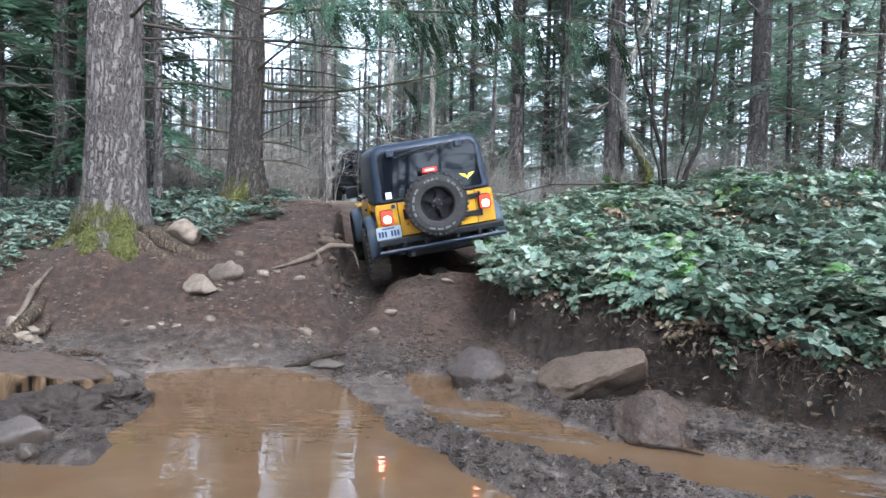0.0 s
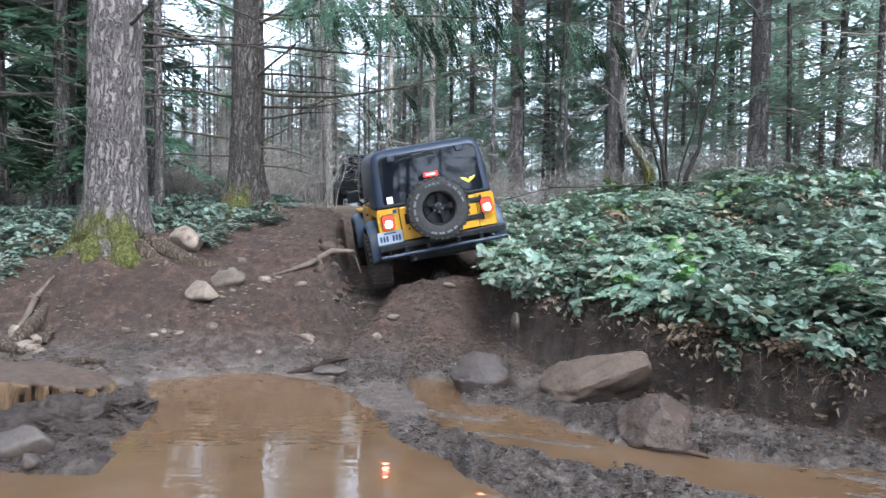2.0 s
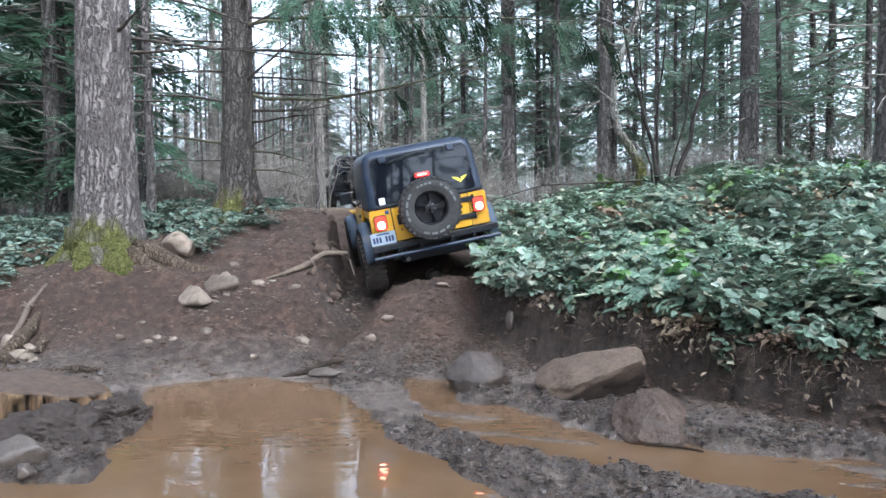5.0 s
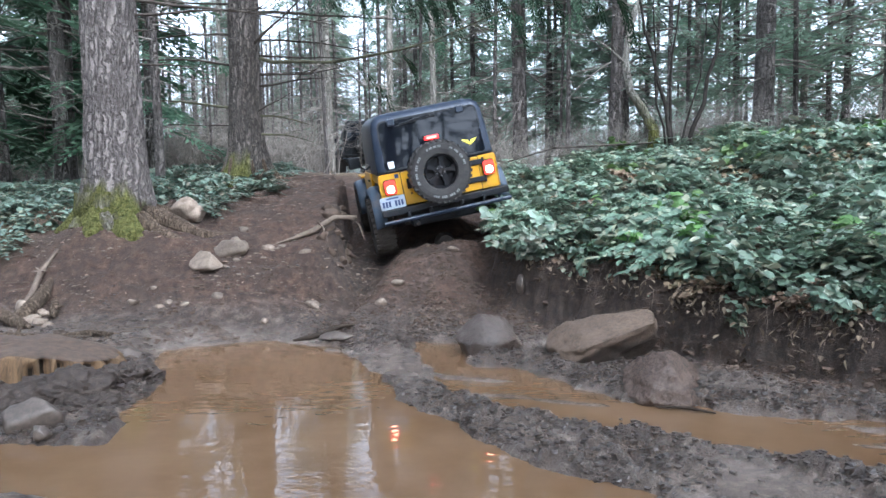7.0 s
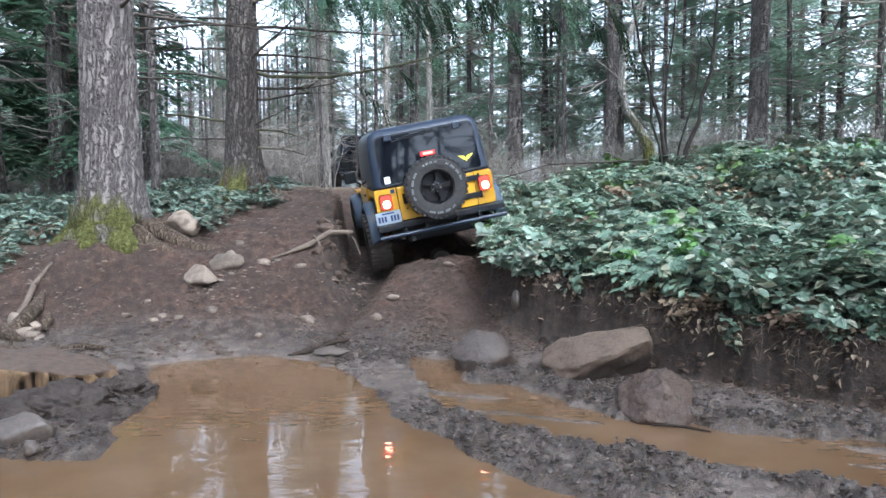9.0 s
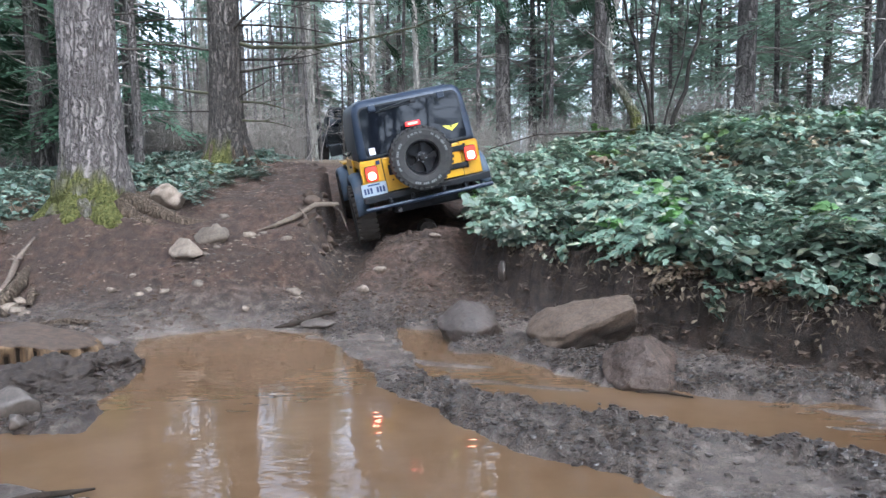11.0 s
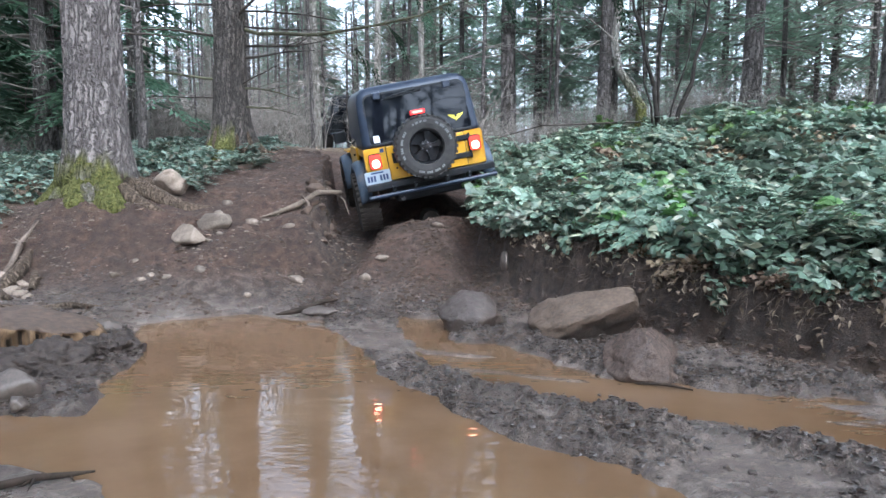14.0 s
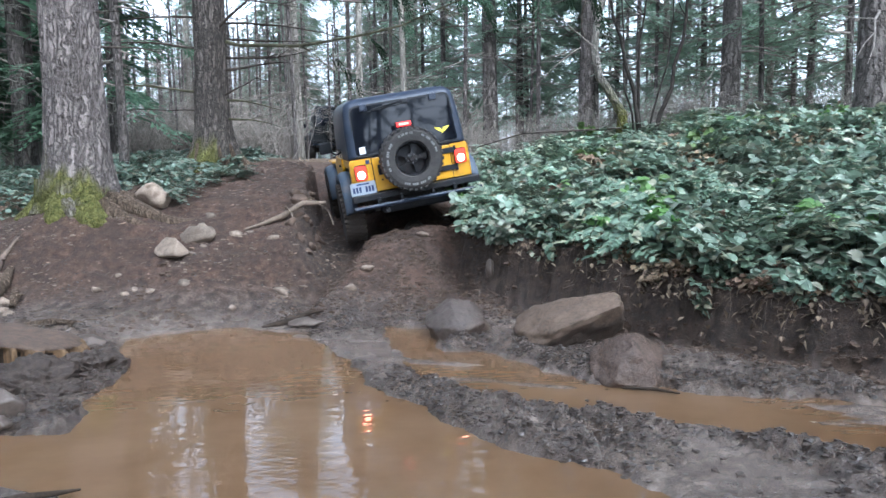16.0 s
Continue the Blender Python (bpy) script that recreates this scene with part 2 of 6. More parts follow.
LAMP_HOT = glow("lit_bulb_lens", (1.0, 0.36, 0.18), 3.2, (0.8, 0.4, 0.3))
BRAKE = glow("brake_lens", (1.0, 0.03, 0.025), 0.5)
BRAKE_HOT = glow("brake_lens_core", (1.0, 0.22, 0.14), 1.0)
PLATE = paint("plate_face", (0.33, 0.37, 0.41), 0.4, 0, 0, 0.05)
BLUE = paint("plate_ink", (0.018, 0.035, 0.10), 0.4, 0, 0, 0.02)
EMBLEM = paint("yellow_decal", (0.75, 0.62, 0.05), 0.5, 0, 0, 0.02)
WHITE = paint("white_decal", (0.7, 0.7, 0.72), 0.5, 0, 0, 0.05)


def glass_material():
    m, n, l, b = nodes_of("tinted_glass", 0.03)
    b.inputs["Base Color"].default_value = (0.006, 0.007, 0.010, 1)
    b.inputs["Specular IOR Level"].default_value = 0.24
    return m


GLASS = glass_material()


def boulder_material(name, dark, light, coat_to, rough=0.7):
    """Brown rock with a coat of dried mud that climbs unevenly from its foot."""
    m, n, l, b = nodes_of(name, rough, 0, 0.4)
    f1, f2, f3 = noise_node(n, l, 5, 8, 0.65), noise_node(n, l, 34, 6, 0.7), noise_node(n, l, 3.2, 4)
    col = ramp_node(n, l, f1, ((0.34, dark), (0.62, light)))
    col = mix_node(n, l, 0.4, col, ramp_node(n, l, f2, ((0.32, tuple(v * 0.5 for v in dark)), (0.68, tuple(v * 1.5 for v in light)))))
    tc, sx, ad = n.new("ShaderNodeTexCoord"), n.new("ShaderNodeSeparateXYZ"), n.new("ShaderNodeMath")
    l.new(tc.outputs["Object"], sx.inputs[0])
    ad.operation = "MULTIPLY_ADD"
    l.new(f3, ad.inputs[0])
    ad.inputs[1].default_value = -0.45
    l.new(sx.outputs["Z"], ad.inputs[2])
    mr = n.new("ShaderNodeMapRange")
    mr.inputs["From Min"].default_value, mr.inputs["From Max"].default_value = coat_to - 0.225, coat_to - 0.225 + 0.05
    mr.inputs["To Min"].default_value, mr.inputs["To Max"].default_value = 0.92, 0.0
    l.new(ad.outputs[0], mr.inputs["Value"])
    col = mix_node(n, l, mr.outputs[0], col, ramp_node(n, l, f1, ((0.35, (0.028, 0.019, 0.013)), (0.65, (0.085, 0.059, 0.043)))))
    l.new(col, b.inputs["Base Color"])
    hs = n.new("ShaderNodeMath")
    hs.operation = "ADD"
    l.new(f1, hs.inputs[0])
    l.new(f2, hs.inputs[1])
    bump_node(n, l, hs.outputs[0], 0.8, 0.02, b)
    return m

# ---- helpers for meshes ----
def obj(name, bm, mat, parent=None, smooth=False):
    me = bpy.data.meshes.new(name)
    bm.to_mesh(me)
    bm.free()
    for mm in (mat if isinstance(mat, (list, tuple)) else (mat,)):
        me.materials.append(mm)
    if smooth:
        me.polygons.foreach_set("use_smooth", [True] * len(me.polygons))
    ob = new(name, me)
    ob.parent = parent
    return ob


def part(name, bm, material, parent, label="", smooth=False):
    ob = obj(name, bm, material, parent, smooth)
    return tagged(ob, label) if label else ob


def arrays(name, verts, faces, mat, parent=None, smooth=False):
    me = bpy.data.meshes.new(name)
    me.from_pydata(verts, [], faces)
    me.materials.append(mat)
    if smooth:
        me.polygons.foreach_set("use_smooth", [True] * len(me.polygons))
    ob = new(name, me)
    ob.parent = parent
    return ob


def empty(name, m=None):
    ob = new(name)
    ob.empty_display_size = 0.1
    if m:
        ob.matrix_world = m
    return ob


def smooth01(a, b, v):
    t = np.clip((v - a) / (b - a), 0, 1)
    return t * t * (3 - 2 * t)


def lattice(ix, iy, seed):
    h = (ix * 374761393 + iy * 668265263 + seed * 1442695041) & 0xFFFFFFFF
    h = ((h ^ (h >> 13)) * 1274126177) & 0xFFFFFFFF
    return ((h ^ (h >> 16)) & 0xFFFF) / 65535.0


def rough2(x, y, size, seed=0, octaves=3):
    """Smooth value noise, -1 to 1."""
    out, amp, tot = 0.0, 1.0, 0.0
    for o in range(octaves):
        u, v = np.asarray(x, float) / size * 2**o + 17.3 * o, np.asarray(y, float) / size * 2**o + 5.1 * o
        iu, iv = np.floor(u).astype(np.int64), np.floor(v).astype(np.int64)
        fu, fv = u - iu, v - iv
        fu, fv = fu * fu * (3 - 2 * fu), fv * fv * (3 - 2 * fv)
        a, b = lattice(iu, iv, seed + o), lattice(iu + 1, iv, seed + o)
        c, d = lattice(iu, iv + 1, seed + o), lattice(iu + 1, iv + 1, seed + o)
        out = out + amp * ((a * (1 - fu) + b * fu) * (1 - fv) + (c * (1 - fu) + d * fu) * fv)
        tot, amp = tot + amp, amp * 0.5
    return out / tot * 2 - 1


def outline_distance(x, y, ring):
    """Signed distance to a closed outline, negative inside."""
    x, y = np.asarray(x, float), np.asarray(y, float)
    best, inside = np.full(x.shape, 1e9), np.zeros(x.shape, bool)
    for (ax, ay), (bx, by) in zip(ring, ring[1:] + ring[:1]):
        dx, dy = bx - ax, by - ay
        t = np.clip(((x - ax) * dx + (y - ay) * dy) / (dx * dx + dy * dy), 0, 1)
        best = np.minimum(best, np.hypot(x - ax - t * dx, y - ay - t * dy))
        if by != ay:
            inside ^= ((ay > y) != (by > y)) & (x < dx * (y - ay) / dy + ax)
    return np.where(inside, -best, best)


# ---- the lie of the land ----
POOL = [(-2.88, 6.82), (-2, 7.17), (-1.16, 6.99), (-0.76, 6.01), (-0.36, 5.07), (0.16, 4.26), (0.69, 3.65), (1.3, 3.12), (2.04, 2.44), (1.64, 1.5), (-1.19, 1.5), (-1.33, 2.71), (-1.6, 3.36), (-2, 3.63), (-3.21, 3.52), (-3.48, 4.26), (-2.2, 4.33), (-2.24, 5), (-2.38, 5.74)]
CHANNEL = [(-0.34, 7.09), (0.13, 6.91), (0.18, 6.08), (0.63, 5.97), (1.23, 5.03), (1.7, 4.84), (2.98, 4.4), (4.87, 3.92), (4.6, 2.71), (2.51, 3.68), (2.04, 3.92), (1.44, 4.22), (0.42, 4.89), (-0.01, 5.27), (-0.19, 6.21)]
BANK = [(0.95, 13), (0.78, 9.37), (0.63, 8.58), (0.81, 7.83), (1.36, 7.2), (2.2, 6.15), (2.92, 5.41), (3.52, 4.87), (6.08, 3.52), (12.14, 1.36), (40.43, -8.06), (30, 60), (-1.5, 60), (-0.4, 16)]


def axis_mid(y):
    """The middle of the sunken trail."""
    return np.interp(y, [6.5, 8.8, 9.6, 12.5, 15, 20, 27, 40], [-0.1, -0.1, -0.1, -0.6, -1.5, -2.1, -2.9, -6.0])


def churned(x, y):
    """Where wheels have torn the mud into dark clods, 0 to 1; the rest is a smooth wet film."""
    ch = outline_distance(x, y, CHANNEL)
    n = rough2(x, y, 0.55, 71, 5)
    band = np.exp(-((ch - 0.20) / 0.15) ** 2) * smooth01(-0.5, 0.1, np.asarray(x, float)) * smooth01(6.4, 5.4, np.asarray(y, float))
    x, y = np.asarray(x, float), np.asarray(y, float)
    below = smooth01(-2.0, -1.3, x) * smooth01(1.0, 0.4, x) * smooth01(6.5, 6.9, y) * smooth01(8.2, 7.7, y)
    aside = smooth01(-2.0, -2.4, x) * smooth01(6.6, 6.2, y)
    return smooth01(-0.22, 0.42, n + 0.45 * band + 0.32 * below + 0.45 * aside + 0.02)


def height(x, y, fine=True):
    x, y = np.asarray(x, float), np.asarray(y, float)
    left = np.interp(y, [-20, 4, 6.2, 6.62, 7.42, 7.98, 8.58, 9, 9.37, 10, 12, 14, 20, 40, 200], [0.13, 0.06, 0.0, 0.04, 0.2, 0.48, 0.85, 1.07, 1.28, 1.41, 1.73, 1.84, 1.98, 2.10, 2.6])
    left = left - 0.25 * smooth01(-4.8, -7.0, x) * smooth01(8.5, 10.5, y) + 0.2 * smooth01(-3.0, -4.6, x) * smooth01(7.4, 4.8, y)
    e = -outline_distance(x + 0.1 * rough2(x, y, 0.6, 3), y, BANK)
    right = np.interp(y, [3, 5.4, 8.4, 9.4, 13, 23, 60], [0.48, 0.54, 0.90, 1.2, 1.6, 1.45, 1.3]) + 0.17 * np.clip(e, 0, 4.5)
    floor_z = np.interp(y, [-20, 7, 7.42, 7.98, 8.46, 8.95, 9.37, 10.5, 12, 13.5, 15, 20, 40, 200], [0.04, 0.04, 0.11, 0.31, 0.58, 0.80, 0.82, 0.87, 1.03, 1.41, 1.78, 1.98, 2.10, 2.6])
    s = x - axis_mid(y)
    # cross fall of the trail under the vehicle, the mound before it and the rut on its low side
    floor_z = floor_z + 0.17 * np.clip(s, -1.2, 1.2) * smooth01(8.3, 9.2, y) * smooth01(14, 12, y)
    floor_z = floor_z + 0.09 * np.exp(-((s / 0.45) ** 2) - ((y - 8.7) / 0.45) ** 2)
    # unseen hump and dip added beneath the vehicle to keep light out of the gap
    floor_z = floor_z + np.exp(-((s / 0.52) ** 4)) * (0.24 * smooth01(9.75, 10.2, y) * smooth01(12.0, 11.0, y) - 0.14 * np.exp(-((y - 9.4) / 0.25) ** 2))
    floor_z = floor_z - 0.17 * np.exp(-(((s + 0.80) / 0.26) ** 2)) * smooth01(8.2, 8.8, y) * smooth01(11, 9.5, y)
    # left lip of the trench
    lip = -1.28 - 0.17 * rough2(x * 0 + 3, y, 0.5, 5) - 0.75 * smooth01(8.6, 7.4, y)
    k = smooth01(lip - 0.06 - 0.55 * smooth01(9.0, 7.9, y), lip + 0.12 + 0.3 * smooth01(9.0, 7.9, y), s)
    z = left * (1 - k) + np.minimum(floor_z, left + 0.05) * k
    z = np.where(y > 7.25, z, left * (1 - smooth01(-3.5, -2.55, x)) + np.minimum(z, 0.65) * smooth01(-3.5, -2.55, x))
    # soil heaped about the big fir
    z = z + 0.36 * np.exp(-(((x + 4.1) / 0.85) ** 2) - ((y - 8.5) / 0.5) ** 2)
    # ruts that run down from the vehicle to the pool
    wob2 = 0.07 * rough2(x * 0 + 9, y, 0.5, 15)
    gully = np.exp(-(((x + 1.02 + 0.28 * smooth01(8.8, 7.4, y) + wob2) / 0.2) ** 2)) * smooth01(7.0, 7.6, y) * smooth01(9.4, 8.9, y)
    gully = gully + 0.7 * np.exp(-(((x - 0.42 + wob2) / 0.15) ** 2)) * smooth01(7.0, 7.6, y) * smooth01(9.2, 8.7, y)
    z = z - gully * 0.22 * smooth01(0.0, 0.35, z)
    b = smooth01(-0.14, 0.11, e + 0.10 * rough2(x, y, 0.2, 6, 3))
    z = z * (1 - b) + np.maximum(right, z) * b
    # the two pools
    wob = 0.13 * rough2(x, y, 0.45, 11) + 0.09 * rough2(x, y, 0.14, 12)
    pool = np.minimum(outline_distance(x, y, POOL) + wob * 0.85, outline_distance(x, y, CHANNEL) + wob)
    near = smooth01(0.02, 0.6, pool)
    z = np.where(pool < 0, -0.02 - 0.09 * smooth01(0, -0.35, pool), z * near + (0.026 + 0.016 * rough2(x, y, 0.3, 72)) * (1 - near) * smooth01(0, 0.10, pool) - 0.02 * (1 - smooth01(0, 0.08, pool)))
    # bars of mud that break the channel's water
    bar = rough2(x * 0.42 + y * 0.3, y * 1.5 + x * 0.4, 0.36, 27, 4)
    z = np.where((pool < 0) & (x > -0.3) & (outline_distance(x, y, CHANNEL) < 0.1), np.maximum(z, -0.034 + 0.085 * bar), z)
    if fine:
        mud = smooth01(-0.05, 0.14, pool) * smooth01(8.1, 7.0, y) * (1 - b)
        torn = churned(x, y)
        z = z + mud * (0.012 * rough2(x, y, 0.3, 21, 2) + 0.006 * rough2(x, y, 0.07, 24, 2) + torn * (0.014 + 0.03 * rough2(x, y, 0.16, 25, 2) + 0.12 * (0.3 - np.abs(rough2(x, y, 0.11, 22, 3)))))
        # low spots where the water stands on the mud
        z = z - 0.05 * mud * (1 - torn) * smooth01(0.12, 0.5, rough2(x, y, 0.55, 26, 3)) * smooth01(0.12, 0.03, z) * smooth01(-0.9, -0.3, x)
        ridge = np.exp(-((pool - 0.30) / 0.21) ** 2) * smooth01(-0.95, 0.0, x) * smooth01(7.3, 6.2, y) * (1 - b)
        z = z + ridge * (0.012 + torn * (0.012 + 0.15 * (0.3 - np.abs(rough2(x, y, 0.12, 32, 3)))))
        z = z + (1 - mud) * smooth01(0.0, 0.25, pool) * (0.055 * rough2(x, y, 0.5, 41) + 0.040 * rough2(x, y, 0.17, 44, 2) + 0.022 * rough2(x, y, 0.07, 42, 2)) * smooth01(30, 10, y)
        z = z + smooth01(18, 40, y) * 0.25 * rough2(x, y, 6, 43)
    return z


def ground_z(x, y):
    return float(height(np.array([x]), np.array([y]))[0])


def graded(stops):
    """Coordinates along an axis, from rows of (start, step); the last row ends it."""
    out = []
    for (a, st), (b, _) in zip(stops, stops[1:]):
        out += list(np.arange(a, b - st * 0.5, st))
    return np.array(out + [stops[-1][0]])


def build_ground():
    xs = graded([(-400, 60), (-40, 6), (-16, 1.0), (-8, 0.15), (-5.0, 0.034), (-2.0, 0.024), (4.2, 0.12), (9, 0.6), (16, 6), (40, 60), (400, 1)])
    ys = graded([(-300, 60), (-12, 2), (0, 0.3), (2.8, 0.022), (7.4, 0.03), (9.6, 0.06), (11, 0.10), (18, 0.5), (40, 6), (100, 60), (700, 1)])
    gx, gy = np.meshgrid(xs, ys)
    gz = height(gx, gy)
    nx, ny = len(xs), len(ys)
    idx = np.arange(nx * ny).reshape(ny, nx)
    quads = np.stack([idx[:-1, :-1], idx[:-1, 1:], idx[1:, 1:], idx[1:, :-1]], -1).reshape(-1, 4)
    ob = arrays("ground", np.stack([gx, gy, gz], -1).reshape(-1, 3).tolist(), quads.tolist(), GROUND, None, True)
    e = -outline_distance(gx, gy, BANK)
    wet = smooth01(0.45, 0.08, gz + 0.08 * rough2(gx, gy, 0.5, 51)) * smooth01(8.5, 7.6, gy)
    wet = np.maximum(wet, 0.45 * smooth01(0.9, 0.2, np.abs(gx - axis_mid(gy) - 0.2)) * smooth01(9.4, 8.1, gy))
    litter = np.maximum(smooth01(0.25, 0.7, e), smooth01(10.5, 14, gy + rough2(gx, gy, 1.5, 52) - 1.2 * smooth01(3, 0.5, np.abs(gx - axis_mid(gy))) * 3))
    litter = np.maximum(litter, smooth01(-4.8, -5.8, gx + 0.5 * rough2(gx, gy, 1, 53)))
    clay = smooth01(1.1, 0.5, np.abs(gx + 0.15)) * smooth01(7.5, 8.0, gy) * smooth01(9.6, 9.0, gy) * smooth01(-0.5, 0.5, rough2(gx, gy, 0.4, 55) + 0.2)
    # dark soil and painted shade along the bank face and the rut wall
    humus_shade = smooth01(-0.30, -0.05, e) * smooth01(0.5, 0.2, e) * smooth01(9.5, 8.5, gy)
    humus_shade = np.maximum(humus_shade, 0.9 * smooth01(0.5, 0.25, np.abs(gx + 1.2)) * smooth01(8.0, 8.5, gy) * smooth01(11, 10, gy))
    film = smooth01(0.30, 0.06, gz + 0.10 * rough2(gx, gy, 0.3, 56)) * (1 - 0.5 * churned(gx, gy)) * smooth01(7.9, 7.0, gy) * smooth01(-0.02, -0.22, e) * (1 - 0.75 * smooth01(-1.9, -2.3, gx) * smooth01(6.6, 6.2, gy))
    for nm, val in (("film", film), ("wet", wet), ("litter", litter), ("humus_shade", humus_shade), ("clay", clay)):
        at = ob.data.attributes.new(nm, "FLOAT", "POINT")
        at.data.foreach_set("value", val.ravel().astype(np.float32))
    tagged(ob, "churned brown mud and forest soil with tyre ruts", "ground", kind="structure")
    bm = bmesh.new()
    bmesh.ops.create_grid(bm, x_segments=40, y_segments=40, size=1)
    for v in bm.verts:
        v.co = (v.co.x * 6.5, v.co.y * 5.0 + 2.6, 0.0)
    w = obj("water", bm, WATER, None, True)
    tagged(w, "still brown muddy water filling the ruts", "puddle", kind="structure")


build_ground()

# ---- trees ----
def tube(verts, faces, path, radii, sides=6):
    """Adds a tapered tube along a path to verts and faces."""
    base = len(verts)
    for i, (p, r) in enumerate(zip(path, radii)):
        d = (Vector(path[min(i + 1, len(path) - 1)]) - Vector(path[max(i - 1, 0)])).normalized()
        a = d.orthogonal().normalized() if abs(d.z) < 0.98 else Vector((1, 0, 0))
        b = d.cross(a).normalized()
        a = b.cross(d)
        for k in range(sides):
            w = 2 * math.pi * k / sides
            verts.append(tuple(Vector(p) + (a * math.cos(w) + b * math.sin(w)) * r))
    for i in range(len(path) - 1):
        for k in range(sides):
            q, s = base + i * sides, (k + 1) % sides
            faces.append((q + k, q + s, q + sides + s, q + sides + k))


def spray(verts, faces, p, d, length, width, rng, droop=0.3, count=7):
    """A flat conifer spray: a row of narrow needle twigs both sides of a shoot."""
    d = Vector(d).normalized()
    side = d.cross(Vector((0, 0, 1)))
    side = side.normalized() if side.length > 0.01 else Vector((1, 0, 0))
    for i in range(count):
        f = (i + 0.5) / count
        o = Vector(p) + d * (length * f) + Vector((0, 0, -droop * length * f * f))
        for sgn in (-1, 1):
            t = (side * sgn + d * rng.uniform(0.5, 1.0) + Vector((0, 0, rng.uniform(-0.45, 0.1)))).normalized() * width * (1.1 - 0.6 * f) * rng.uniform(0.7, 1.2)
            w = d * length * 0.62 / count
            n = len(verts)
            verts += [tuple(o - w), tuple(o + t * 0.6 - w * 0.5 + Vector((0, 0, 0.008))), tuple(o + t), tuple(o + t * 0.5 + w)]
            faces.append((n, n + 1, n + 2, n + 3))


def bent(p, d, length, n, rng, wob=0.12, droop=0.0):
    out, p, d = [Vector(p)], Vector(p), Vector(d).normalized()
    for i in range(n):
        d = (d + Vector((rng.uniform(-wob, wob), rng.uniform(-wob, wob), rng.uniform(-wob, wob) - droop))).normalized()
        p = p + d * length / n
        out.append(p.copy())
    return out


def trunk_mesh(rad, tall, rng, sides=28, rings=60, flare=0.5, ridged=0.0, lean=(0, 0), moss_to=0.0):
    """A trunk with flared butt, ridged bark and a slight bend. Returns verts, faces, moss values."""
    verts, faces, moss = [], [], []
    ph = [rng.uniform(0, 6.3) for _ in range(6)]
    for i in range(rings + 1):
        f = (i / rings) ** 1.5
        z = -0.9 + (tall + 0.9) * f
        hz = max(z, 0)
        r = rad * (1 - 0.75 * hz / max(tall, 20)) * (1 + flare * math.exp(-max(z, -0.12) / 0.36))
        cx = lean[0] * hz + 0.03 * math.sin(hz * 0.4 + ph[0])
        cy = lean[1] * hz + 0.03 * math.sin(hz * 0.5 + ph[1])
        for k in range(sides):
            a = 2 * math.pi * k / sides
            butt = 1 + flare * 0.5 * math.exp(-max(z, -0.1) / 0.30) * (math.sin(3 * a + ph[2]) * 0.5 + math.sin(7 * a + ph[3]) * 0.45)
            w = ridged * (noise.noise(Vector((math.cos(a) * 9 * rad / 0.3, math.sin(a) * 9 * rad / 0.3, z * 1.5))) + 0.6 * noise.noise(Vector((math.cos(a) * 24 * rad / 0.3, math.sin(a) * 24 * rad / 0.3, z * 3.5))))
            rr = r * butt + w
            verts.append((cx + rr * math.cos(a), cy + rr * math.sin(a), z))
            moss.append(max(0.0, min(1.0, (moss_to * (0.55 + 0.45 * math.cos(a - 4.1)) - z + 0.30 * noise.noise(Vector((math.cos(a) * 2, math.sin(a) * 2, z * 3 + ph[4]))) + 0.12 * noise.noise(Vector((math.cos(a) * 7, math.sin(a) * 7, z * 9)))) * 5)) if moss_to else 0.0)
    for i in range(rings):
        for k in range(sides):
            s = (k + 1) % sides
            faces.append((i * sides + k, i * sides + s, (i + 1) * sides + s, (i + 1) * sides + k))
    return verts, faces, moss


def add_trunk(thing, rad, tall, rng, mat, **kw):
    v, f, m = trunk_mesh(rad, tall, rng, **kw)
    ob = arrays("trunk", v, f, mat, thing, True)
    at = ob.data.attributes.new("moss", "FLOAT", "POINT")
    at.data.foreach_set("value", np.array(m, np.float32))
    return ob


